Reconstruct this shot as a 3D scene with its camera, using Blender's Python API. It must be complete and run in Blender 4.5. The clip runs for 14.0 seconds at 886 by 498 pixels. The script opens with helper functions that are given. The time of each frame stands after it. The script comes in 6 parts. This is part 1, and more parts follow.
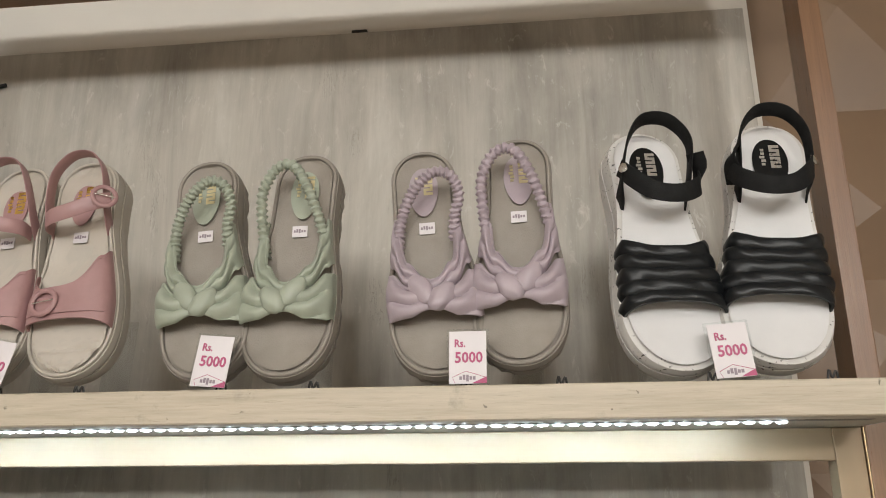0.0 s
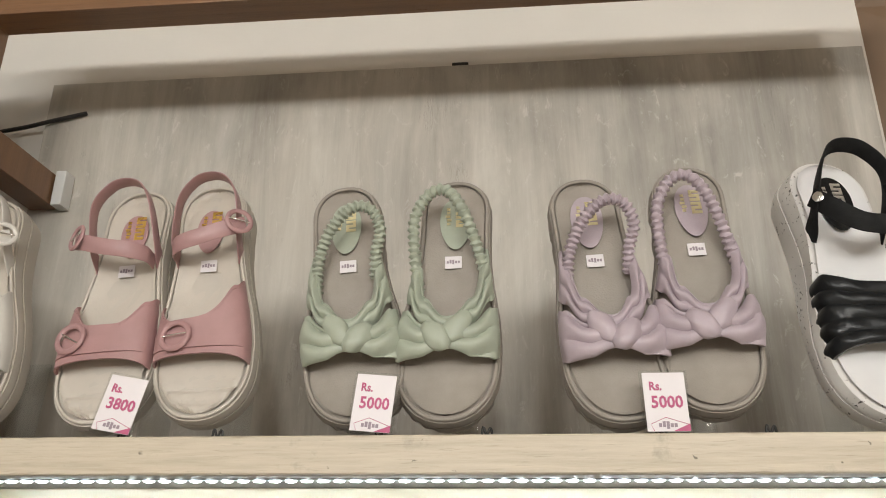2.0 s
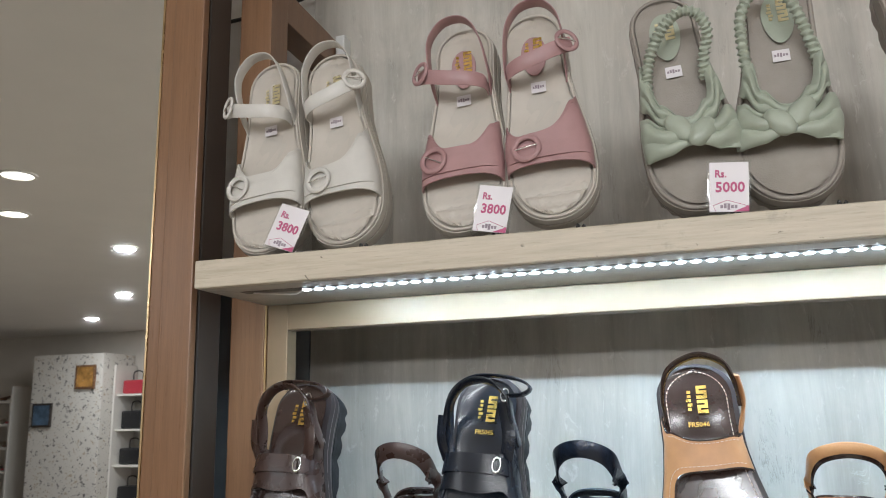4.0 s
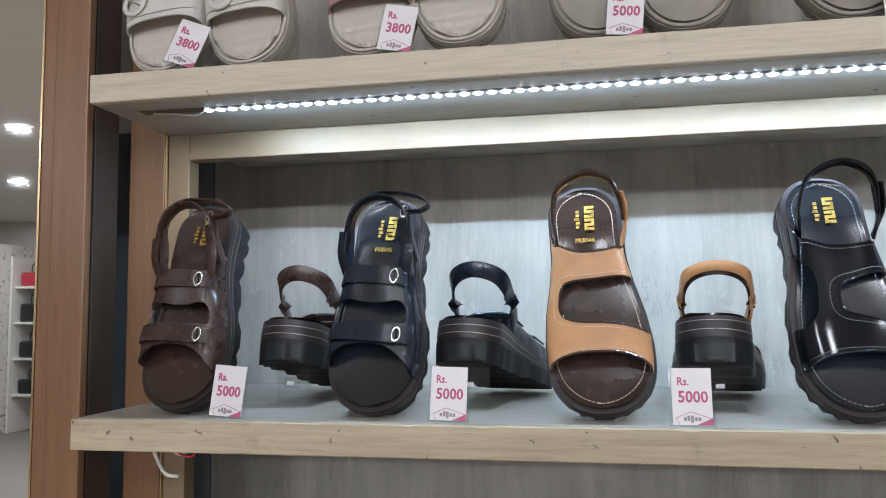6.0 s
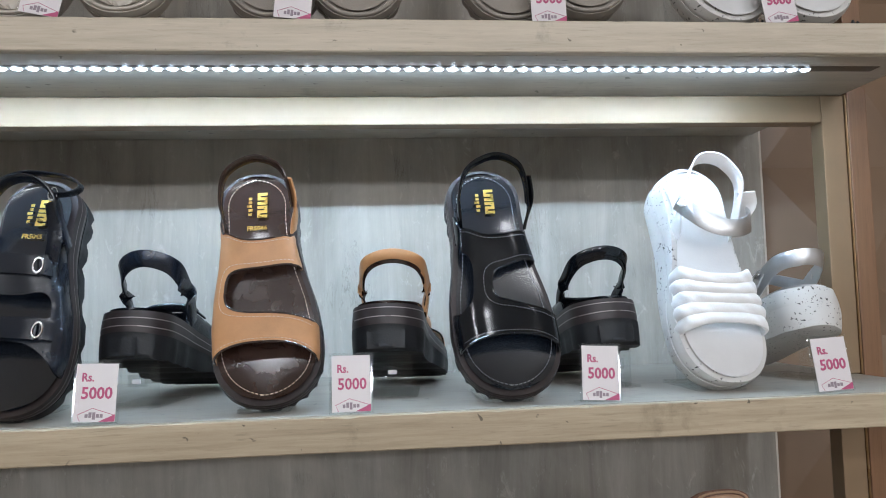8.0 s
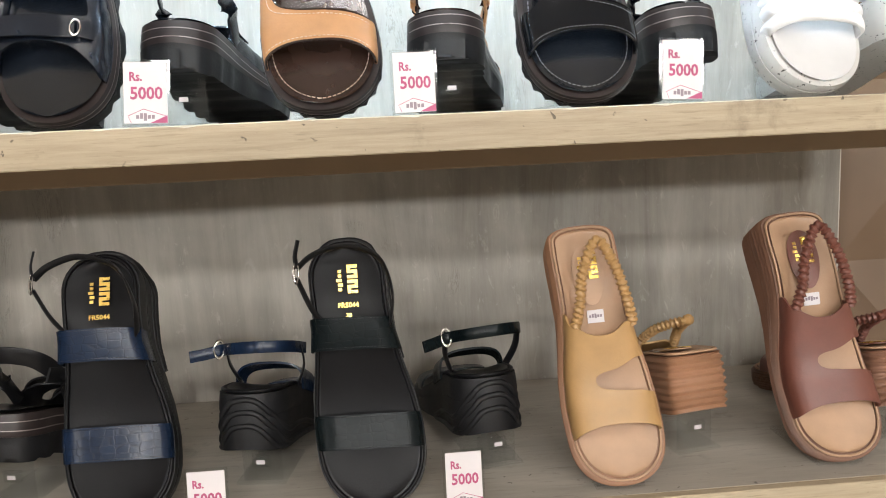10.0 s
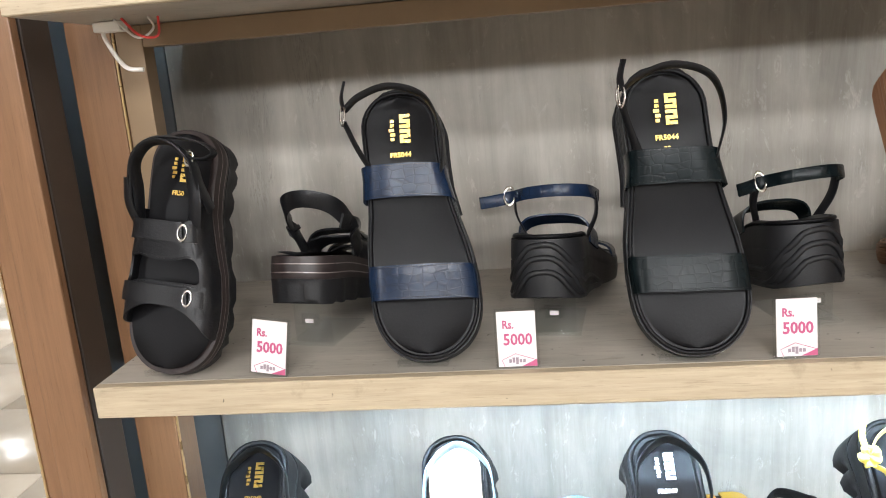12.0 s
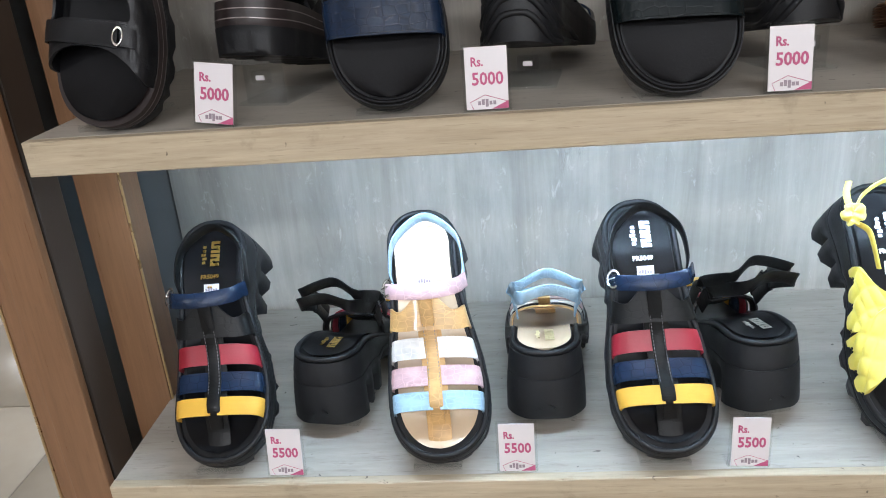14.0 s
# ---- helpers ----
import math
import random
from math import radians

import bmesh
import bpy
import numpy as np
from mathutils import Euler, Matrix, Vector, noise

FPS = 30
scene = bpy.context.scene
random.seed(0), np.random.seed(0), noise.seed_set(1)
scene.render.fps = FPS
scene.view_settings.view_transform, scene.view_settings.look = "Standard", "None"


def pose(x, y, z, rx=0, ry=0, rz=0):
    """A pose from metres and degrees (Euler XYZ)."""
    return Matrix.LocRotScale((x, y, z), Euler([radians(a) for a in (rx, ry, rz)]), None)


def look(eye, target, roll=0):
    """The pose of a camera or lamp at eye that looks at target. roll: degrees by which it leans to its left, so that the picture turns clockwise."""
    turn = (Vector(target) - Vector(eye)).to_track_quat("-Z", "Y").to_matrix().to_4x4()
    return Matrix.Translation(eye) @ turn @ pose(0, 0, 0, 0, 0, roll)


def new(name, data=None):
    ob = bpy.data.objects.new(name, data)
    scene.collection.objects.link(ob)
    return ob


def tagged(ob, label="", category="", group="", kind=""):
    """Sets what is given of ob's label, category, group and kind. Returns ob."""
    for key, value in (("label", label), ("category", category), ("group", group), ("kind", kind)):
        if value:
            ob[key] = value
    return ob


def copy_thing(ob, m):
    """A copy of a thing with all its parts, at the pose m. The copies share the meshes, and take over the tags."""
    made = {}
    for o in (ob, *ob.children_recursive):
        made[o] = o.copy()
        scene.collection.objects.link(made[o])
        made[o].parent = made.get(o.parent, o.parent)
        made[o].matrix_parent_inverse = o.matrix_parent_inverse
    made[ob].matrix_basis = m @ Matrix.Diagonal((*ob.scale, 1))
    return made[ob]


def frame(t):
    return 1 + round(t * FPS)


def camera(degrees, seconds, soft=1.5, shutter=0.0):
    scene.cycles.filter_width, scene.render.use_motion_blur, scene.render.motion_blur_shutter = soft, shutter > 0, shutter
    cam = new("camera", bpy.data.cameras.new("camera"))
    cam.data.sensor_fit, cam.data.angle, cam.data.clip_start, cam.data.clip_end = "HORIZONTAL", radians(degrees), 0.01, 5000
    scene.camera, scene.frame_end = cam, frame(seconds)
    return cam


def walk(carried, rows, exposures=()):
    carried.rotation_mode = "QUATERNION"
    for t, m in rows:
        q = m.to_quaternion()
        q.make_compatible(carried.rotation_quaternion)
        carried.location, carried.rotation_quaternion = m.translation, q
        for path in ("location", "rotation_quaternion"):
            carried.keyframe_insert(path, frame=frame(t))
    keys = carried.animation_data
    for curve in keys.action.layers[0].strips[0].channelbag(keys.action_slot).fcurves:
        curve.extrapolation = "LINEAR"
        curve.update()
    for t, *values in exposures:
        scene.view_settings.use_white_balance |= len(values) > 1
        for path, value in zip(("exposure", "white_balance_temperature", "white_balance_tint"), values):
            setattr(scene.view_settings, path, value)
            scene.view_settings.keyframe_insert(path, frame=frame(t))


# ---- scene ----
cam = camera(59.43, 14.0, soft=1.0)
PATH = [
    (0, (0.377, -0.812, 1.792), (0.177, 1.093, 2.366), -0.35),
    (0.5, (0.376, -0.737, 1.783), (0.227, 1.156, 2.411), -0.12),
    (1, (0.329, -0.712, 1.783), (0.188, 1.170, 2.445), 0.50),
    (1.5, (0.273, -0.728, 1.787), (0.116, 1.143, 2.476), 0.61),
    (2, (0.172, -0.748, 1.791), (-0.002, 1.113, 2.501), 0.30),
    (2.5, (0.114, -0.758, 1.792), (-0.093, 1.098, 2.509), 0.64),
    (3, (0.066, -0.776, 1.790), (-0.243, 1.067, 2.503), 1.06),
    (3.5, (0.012, -0.806, 1.772), (-0.439, 1.038, 2.400), 0.59),
    (4, (-0.028, -0.847, 1.692), (-0.601, 1.025, 2.099), -1.29),
    (6.5, (0.002, -0.850, 1.585), (-0.229, 1.131, 1.745), -0.59),
    (7, (0.061, -0.846, 1.585), (0.007, 1.147, 1.742), -1.01),
    (7.5, (0.081, -0.839, 1.583), (0.175, 1.153, 1.740), -1.26),
    (8, (0.103, -0.825, 1.579), (0.304, 1.160, 1.717), -1.65),
    (10.5, (0.010, -0.769, 1.417), (0.077, 1.200, 1.072), -4.23),
    (11, (-0.082, -0.775, 1.398), (-0.213, 1.197, 1.090), -3.88),
    (11.5, (-0.121, -0.753, 1.396), (-0.305, 1.211, 1.066), -3.74),
    (12, (-0.135, -0.736, 1.347), (-0.368, 1.200, 0.902), -4.64),
    (12.5, (-0.155, -0.718, 1.254), (-0.400, 1.171, 0.643), -5.70),
    (13, (-0.158, -0.700, 1.215), (-0.379, 1.165, 0.529), -5.35),
    (13.5, (-0.148, -0.701, 1.211), (-0.351, 1.149, 0.480), -5.00),
    (14, (-0.140, -0.711, 1.204), (-0.320, 1.131, 0.445), -4.69),
]
EXPOSURES = [(0, -0.75, 6300, 9), (0.5, -0.58, 6250, 9), (1.5, -0.60, 6300, 9), (3.4, -0.47, 6100, 7), (4.2, -0.92, 5750, 9), (6.3, -0.94, 5600, 10), (7.0, -1.03, 5650, 10), (8.2, -1.1, 5700, 10), (10.3, -0.20, 6250, 10), (11.5, 0.05, 6250, 10), (12.0, 0.1, 5950, 10), (12.6, -0.55, 5700, 10), (14, -0.6, 5700, 10)]
walk(cam, [(t, look(eye, aim, roll)) for t, eye, aim, roll in PATH], EXPOSURES)

# ---- light ----
world = bpy.data.worlds.new("shop_air")
world.use_nodes = True
world.node_tree.nodes["Background"].inputs[0].default_value = (1.0, 0.93, 0.86, 1)
world.node_tree.nodes["Background"].inputs[1].default_value = 0.16
scene.world = world


def area_lamp(name, m, size_x, size_y, watts, colour, shape="RECTANGLE"):
    data = bpy.data.lights.new(name, "AREA")
    data.shape, data.size, data.size_y = shape, size_x, size_y
    data.energy, data.color = watts, colour
    ob = new(name, data)
    ob.matrix_world = m
    return ob


WARM = (1.0, 0.955, 0.895)
COOL = (0.66, 0.86, 1.0)
CEILING = 3.0
DOWNLIGHTS = [(-0.6, -1.75), (0.2, -1.75), (1.4, -1.75)]
# the last three places are made up, for the fill lamps below
FAR_AND_FILL_DOWNLIGHTS = [(-3.42, -2.16), (-4.1, -2.8), (-4.15, -3.92), (-5.75, -5.87), (-7.5, -7.4), (-0.7, -3.7), (0.6, -3.7), (2.0, -3.7), (-2.2, -7.4), (0.4, -7.4), (3.0, -7.4)]
for x, y in DOWNLIGHTS:
    area_lamp("downlight_lamp", look((x, y, CEILING - 0.02), (x, y, 0)), 0.16, 0.16, 9, WARM, "DISK")
for x, y in ((-0.7, -3.7), (0.6, -3.7), (2.0, -3.7)):
    area_lamp("downlight_lamp", look((x, y, CEILING - 0.02), (x * 0.6, 0.0, 0.6)), 0.5, 0.5, 62, WARM, "DISK")
# fill lamps with no known fixture, added to brighten the backs of the shelves
for x, y in ((-2.2, -7.4), (0.4, -7.4), (3.0, -7.4)):
    area_lamp("downlight_lamp", look((x, y, CEILING - 0.02), (x * 0.5, 0.0, 0.8)), 0.6, 0.6, 190, WARM, "DISK")
for x, y, watts in ((-4.15, -3.92, 75), (-5.75, -5.87, 110), (-7.5, -7.4, 50)):
    area_lamp("downlight_lamp", look((x, y, CEILING - 0.02), (x, y, 0)), 0.14, 0.14, watts, WARM, "DISK")

# shelf tops and fronts
TOPS = [1.888, 1.466, 1.040, 0.632]
FRONTS = [0.0, -0.018, 0.012, -0.008]
THICK = 0.036
LEFT, RIGHT, BACK = -0.622, 0.80, 0.44
for k, watts in ((0, 12.0), (2, 9.0)):
    z = TOPS[k] - THICK - 0.004
    area_lamp("strip_lamp", look((0.076, FRONTS[k] + 0.058, z), (0.076, FRONTS[k] + 0.45, z - 1)), 1.13, 0.006, watts, COOL)


# ---- materials ----
def nodes_of(name):
    m = bpy.data.materials.new(name)
    m.use_nodes = True
    nt = m.node_tree
    return m, nt, nt.nodes["Principled BSDF"]


def add(nt, kind, **inputs):
    n = nt.nodes.new(kind)
    for key, value in inputs.items():
        n.inputs[key.replace("_", " ")].default_value = value
    return n


def coords(nt, scale, space="Object"):
    tc = nt.nodes.new("ShaderNodeTexCoord")
    mp = add(nt, "ShaderNodeMapping")
    mp.inputs["Scale"].default_value = scale
    nt.links.new(tc.outputs[space], mp.inputs["Vector"])
    return mp.outputs["Vector"]


def ramp(nt, fac, stops):
    r = nt.nodes.new("ShaderNodeValToRGB")
    while len(r.color_ramp.elements) < len(stops):
        r.color_ramp.elements.new(0.5)
    for e, (p, c) in zip(r.color_ramp.elements, stops):
        e.position, e.color = p, (*c, 1) if len(c) == 3 else c
    nt.links.new(fac, r.inputs["Fac"])
    return r.outputs["Color"]


def noise_tex(nt, vec, scale, detail=4.0, rough=0.55, dist=0.0):
    n = add(nt, "ShaderNodeTexNoise", Scale=scale, Detail=detail, Roughness=rough, Distortion=dist)
    nt.links.new(vec, n.inputs["Vector"])
    return n.outputs["Fac"]


def mix(nt, fac, a, b, blend="MIX"):
    m = nt.nodes.new("ShaderNodeMix")
    m.data_type, m.blend_type = "RGBA", blend
    for sock, v in ((m.inputs["Factor"], fac), (m.inputs[6], a), (m.inputs[7], b)):
        if hasattr(v, "is_linked"):
            nt.links.new(v, sock)
        else:
            sock.default_value = v if isinstance(v, (int, float)) else (*v, 1)
    return m.outputs[2]


def bump(nt, bsdf, height, strength, distance):
    b = add(nt, "ShaderNodeBump", Strength=strength, Distance=distance)
    nt.links.new(height, b.inputs["Height"])
    nt.links.new(b.outputs["Normal"], bsdf.inputs["Normal"])


def shade(c, k):
    return tuple(min(1.0, v * k) for v in c)


def surface(name, colour, rough=0.5, metal=0.0, var=0.15, scale=60.0, grain=400.0, relief=0.25, coat=0.0, depth=0.0008, spec=0.5):
    """Leather, rubber, paint and the like: two scales of variation and a fine relief."""
    m, nt, b = nodes_of(name)
    v = coords(nt, (1, 1, 1))
    big = noise_tex(nt, v, scale, 4)
    fine = noise_tex(nt, v, grain, 3, 0.6)
    col = ramp(nt, big, [(0.3, shade(colour, 1 - var)), (0.7, shade(colour, 1 + var))])
    nt.links.new(col, b.inputs["Base Color"])
    rr = ramp(nt, big, [(0.3, (rough * 0.85,) * 3), (0.7, (min(1, rough * 1.15),) * 3)])
    nt.links.new(rr, b.inputs["Roughness"])
    b.inputs["Metallic"].default_value = metal
    b.inputs["Specular IOR Level"].default_value = spec
    b.inputs["Coat Weight"].default_value = coat
    b.inputs["Coat Roughness"].default_value = 0.15
    if relief:
        bump(nt, b, fine, relief, depth)
    return m


def croc(name, colour, rough=0.22, size=80.0, light=0.7, spec=0.5, coat=0.15):
    m, nt, b = nodes_of(name)
    v = coords(nt, (1, 1.5, 1))
    vo = add(nt, "ShaderNodeTexVoronoi", Scale=size)
    vo.feature = "DISTANCE_TO_EDGE"
    vo.inputs["Randomness"].default_value = 0.5
    nt.links.new(v, vo.inputs["Vector"])
    edge = ramp(nt, vo.outputs["Distance"], [(0.0, (0, 0, 0)), (0.07, (1, 1, 1))])
    big = noise_tex(nt, v, 40, 3)
    c1 = ramp(nt, big, [(0.3, shade(colour, 0.8)), (0.7, shade(colour, 1.25))])
    nt.links.new(mix(nt, edge, shade(colour, light), c1), b.inputs["Base Color"])
    b.inputs["Roughness"].default_value = rough
    b.inputs["Coat Weight"].default_value = coat
    b.inputs["Specular IOR Level"].default_value = spec
    bump(nt, b, edge, 0.18, 0.0005)
    return m


def plank_wood(name, dark, mid, light, axis="X", rough=0.55, stretch=14.0, worn=0.0):
    m, nt, b = nodes_of(name)
    sc = [stretch] * 3
    sc["XYZ".index(axis)] = 1.0
    v = coords(nt, sc)
    broad = noise_tex(nt, v, 1.6, 6, 0.6, 0.4)
    fine = noise_tex(nt, v, 9.0, 8, 0.7, 0.2)
    pores = noise_tex(nt, coords(nt, [8 * s for s in sc]), 3.0, 3, 0.7)
    col = ramp(nt, broad, [(0.30, dark), (0.5, mid), (0.70, light)])
    col = mix(nt, 0.5, col, ramp(nt, fine, [(0.3, dark), (0.65, light)]))
    col = mix(nt, ramp(nt, pores, [(0.30, (0.45,) * 3), (0.42, (0, 0, 0))]), col, shade(dark, 0.7))
    if worn:
        st = noise_tex(nt, coords(nt, (3, 3, 3)), 4.0, 6, 0.7)
        col = mix(nt, ramp(nt, st, [(0.60, (0, 0, 0)), (0.75, (worn,) * 3)]), col, shade(dark, 0.45))
        sp = noise_tex(nt, coords(nt, (1, 1, 1)), 85.0, 2, 0.5, 0.5)
        col = mix(nt, ramp(nt, sp, [(0.72, (0, 0, 0)), (0.76, (0.8,) * 3)]), col, shade(dark, 0.25))
    nt.links.new(col, b.inputs["Base Color"])
    nt.links.new(ramp(nt, fine, [(0.3, (rough * 0.8,) * 3), (0.7, (rough * 1.2,) * 3)]), b.inputs["Roughness"])
    bump(nt, b, fine, 0.25, 0.001)
    return m


def washed_wood(name):
    """Grey-washed vertical boards with streaks, cracks and pale patches."""
    m, nt, b = nodes_of(name)
    v = coords(nt, (12, 12, 1.3))
    s1 = noise_tex(nt, v, 1.4, 8, 0.68, 0.6)
    s2 = noise_tex(nt, coords(nt, (60, 60, 2.2)), 1.5, 6, 0.65, 0.2)
    blot = noise_tex(nt, coords(nt, (1.6, 1.6, 1.0)), 2.2, 6, 0.6, 0.6)
    fleck = noise_tex(nt, coords(nt, (26, 26, 12)), 2.0, 6, 0.75, 0.8)
    col = ramp(nt, s1, [(0.32, (0.20, 0.185, 0.16)), (0.45, (0.35, 0.325, 0.285)), (0.56, (0.46, 0.435, 0.385)), (0.68, (0.60, 0.575, 0.525))])
    col = mix(nt, 0.25, col, ramp(nt, s2, [(0.3, (0.24, 0.225, 0.205)), (0.55, (0.45, 0.43, 0.395)), (0.72, (0.56, 0.54, 0.505))]))
    col = mix(nt, 0.46, col, ramp(nt, blot, [(0.36, (0.23, 0.212, 0.18)), (0.64, (0.58, 0.53, 0.45))]))
    col = mix(nt, ramp(nt, fleck, [(0.58, (0, 0, 0)), (0.70, (0.7,) * 3)]), col, (0.60, 0.57, 0.52))
    cr = noise_tex(nt, coords(nt, (30, 30, 3.2)), 1.2, 7, 0.7, 2.2)
    line = ramp(nt, cr, [(0.488, (0, 0, 0)), (0.497, (1, 1, 1)), (0.505, (1, 1, 1)), (0.514, (0, 0, 0))])
    gate = ramp(nt, noise_tex(nt, coords(nt, (5, 5, 3)), 2.4, 3), [(0.60, (0, 0, 0)), (0.68, (0.45,) * 3)])
    col = mix(nt, mix(nt, 1.0, line, gate, "MULTIPLY"), col, (0.10, 0.085, 0.07))
    nt.links.new(col, b.inputs["Base Color"])
    b.inputs["Roughness"].default_value = 0.6
    bump(nt, b, s2, 0.2, 0.0012)
    return m


def speckled(name, base, dot, size, cut):
    m, nt, b = nodes_of(name)
    v = coords(nt, (1, 1, 1))
    n = noise_tex(nt, v, size, 2, 0.5)
    gate = noise_tex(nt, v, size * 0.18, 2, 0.5)
    spots = mix(nt, 1.0, ramp(nt, n, [(cut, (0, 0, 0)), (cut + 0.03, (1, 1, 1))]), ramp(nt, gate, [(0.45, (0, 0, 0)), (0.55, (1, 1, 1))]), "MULTIPLY")
    big = noise_tex(nt, v, 30, 3)
    nt.links.new(mix(nt, spots, ramp(nt, big, [(0.3, shade(base, 0.92)), (0.7, base)]), dot), b.inputs["Base Color"])
    b.inputs["Roughness"].default_value = 0.5
    return m


def glow(name, colour, strength):
    m, nt, b = nodes_of(name)
    b.inputs["Emission Color"].default_value = (*colour, 1)
    b.inputs["Emission Strength"].default_value = strength
    b.inputs["Base Color"].default_value = (*colour, 1)
    return m


def clear_plastic(name):
    m, nt, b = nodes_of(name)
    tr = add(nt, "ShaderNodeBsdfTransparent")
    tr.inputs[0].default_value = (0.95, 0.96, 0.96, 1)
    gl = add(nt, "ShaderNodeBsdfGlossy", Roughness=0.05)
    lw = add(nt, "ShaderNodeLayerWeight", Blend=0.5)
    fr = nt.nodes.new("ShaderNodeMapRange")
    pw = nt.nodes.new("ShaderNodeMath")
    pw.operation = "POWER"
    pw.inputs[1].default_value = 4.0
    nt.links.new(lw.outputs["Facing"], pw.inputs[0])
    nt.links.new(pw.outputs[0], fr.inputs["Value"])
    fr.inputs["To Min"].default_value = 0.035
    fr.inputs["To Max"].default_value = 0.22
    ms = nt.nodes.new("ShaderNodeMixShader")
    nt.links.new(fr.outputs[0], ms.inputs[0])
    nt.links.new(tr.outputs[0], ms.inputs[1])
    nt.links.new(gl.outputs[0], ms.inputs[2])
    nt.links.new(ms.outputs[0], nt.nodes["Material Output"].inputs["Surface"])
    return m


SHELF = plank_wood("shelf_oak", (0.27, 0.212, 0.138), (0.41, 0.333, 0.225), (0.51, 0.427, 0.302), "X", 0.5, 18, 0.6)
# the same oak, made paler for the brighter exposure on the upper shelf
LIT_SHELF = plank_wood("lit_shelf_oak", (0.34, 0.285, 0.205), (0.48, 0.415, 0.315), (0.58, 0.515, 0.41), "X", 0.5, 18, 0.6)
TOPBOARD = plank_wood("grey_laminate", (0.27, 0.24, 0.20), (0.38, 0.345, 0.29), (0.48, 0.44, 0.38), "X", 0.45, 7, 0.6)
PANEL = washed_wood("grey_washed_board")
BOARD = surface("white_board", (0.62, 0.62, 0.60), 0.5, var=0.06, scale=8, grain=200, relief=0.1)
FRAME = plank_wood("brown_frame", (0.145, 0.075, 0.036), (0.19, 0.098, 0.047), (0.225, 0.12, 0.06), "Z", 0.33, 30)
RAILM = plank_wood("brown_rail", (0.145, 0.075, 0.036), (0.19, 0.098, 0.047), (0.225, 0.12, 0.06), "X", 0.33, 30)
BRONZE = surface("bronze_tube", (0.24, 0.165, 0.095), 0.42, 0.25, 0.08, 12, 200, 0.08)
GOLD_EDGE = surface("brushed_brass", (0.62, 0.47, 0.27), 0.3, 1.0, 0.05, 20, 300, 0.1)
# dark finish; also holds the shade on the mirror's sides and in the led grooves
DARK_AND_SHADE = surface("dark_and_shade", (0.045, 0.035, 0.028), 0.4, 0.0, 0.2, 10, 200, 0.1)
WALL = surface("cream_plaster", (0.70, 0.66, 0.60), 0.8, var=0.04, scale=4, grain=120, relief=0.2)
TANWALL = surface("tan_faceted_panel", (0.185, 0.118, 0.07), 0.45, var=0.1, scale=5, grain=150, relief=0.1)
CEIL = surface("ceiling_paint", (0.78, 0.75, 0.70), 0.85, var=0.03, scale=2, grain=60, relief=0.1)
SLATE = surface("blue_grey_panel", (0.15, 0.155, 0.155), 0.4, var=0.12, scale=6, grain=100, relief=0.1)
STEEL = surface("polished_steel", (0.75, 0.74, 0.72), 0.16, 1.0, 0.05, 40, 300, 0.05)
LED = glow("led_chip", (0.86, 0.94, 1.0), 22)
LEDTAPE = surface("led_tape", (0.75, 0.78, 0.80), 0.4, var=0.05, scale=20, relief=0)
BULB = glow("downlight_face", (1.0, 0.9, 0.75), 9)
CLEAR = clear_plastic("clear_acrylic")
CARD = surface("white_card", (0.66, 0.62, 0.63), 0.35, var=0.03, scale=20, relief=0.05)
PINK_INK = surface("pink_ink", (0.42, 0.075, 0.17), 0.5, var=0.05, relief=0)
GREY_INK = surface("grey_ink", (0.26, 0.21, 0.24), 0.5, var=0.05, relief=0)
GOLD = surface("gold_foil", (0.86, 0.60, 0.16), 0.28, 1.0, 0.06, 60, 500, 0.1)
PALE_GOLD = surface("pale_gold_foil", (0.80, 0.72, 0.45), 0.3, 0.8, 0.06, 60, 500, 0.1)
SILVER_INK = surface("silver_ink", (0.75, 0.72, 0.66), 0.3, 0.9, 0.05, 60, 500, 0.1)
CABLE_BLACK = surface("black_cable", (0.02, 0.018, 0.016), 0.5)
CABLE_WHITE = surface("white_cable", (0.7, 0.66, 0.62), 0.5)
CABLE_RED = surface("red_cable", (0.6, 0.05, 0.04), 0.45)


# ---- mesh helpers ----
def mesh_object(name, verts, faces, material, parent=None, label="", smooth=True):
    me = bpy.data.meshes.new(name)
    me.from_pydata([tuple(map(float, v)) for v in verts], [], [tuple(map(int, f)) for f in faces])
    bm = bmesh.new()
    bm.from_mesh(me)
    bmesh.ops.recalc_face_normals(bm, faces=bm.faces)
    bm.to_mesh(me)
    bm.free()
    me.materials.append(material)
    if smooth:
        me.polygons.foreach_set("use_smooth", [True] * len(me.polygons))
        me.set_sharp_from_angle(angle=radians(48))
    ob = new(name, me)
    ob.parent = parent
    if label:
        ob["label"] = label
    return ob


def box_mesh(lo, hi, bevel=0.002, segments=2):
    bm = bmesh.new()
    bmesh.ops.create_cube(bm, size=1)
    for v in bm.verts:
        v.co = Vector([(a + b) / 2 + c * (b - a) for a, b, c in zip(lo, hi, v.co)])
    if bevel:
        bmesh.ops.bevel(bm, geom=bm.edges[:], offset=bevel, segments=segments, affect="EDGES", profile=0.6)
    vs = [v.co.copy() for v in bm.verts]
    bm.verts.index_update()
    fs = [[v.index for v in f.verts] for f in bm.faces]
    bm.free()
    return vs, fs


def box(name, lo, hi, material, parent=None, label="", bevel=0.002):
    return mesh_object(name, *box_mesh(lo, hi, bevel), material, parent, label, smooth=False)


def join(parts):
    vs, fs = [], []
    for v, f in parts:
        n = len(vs)
        vs += list(v)
        fs += [[i + n for i in q] for q in f]
    return vs, fs


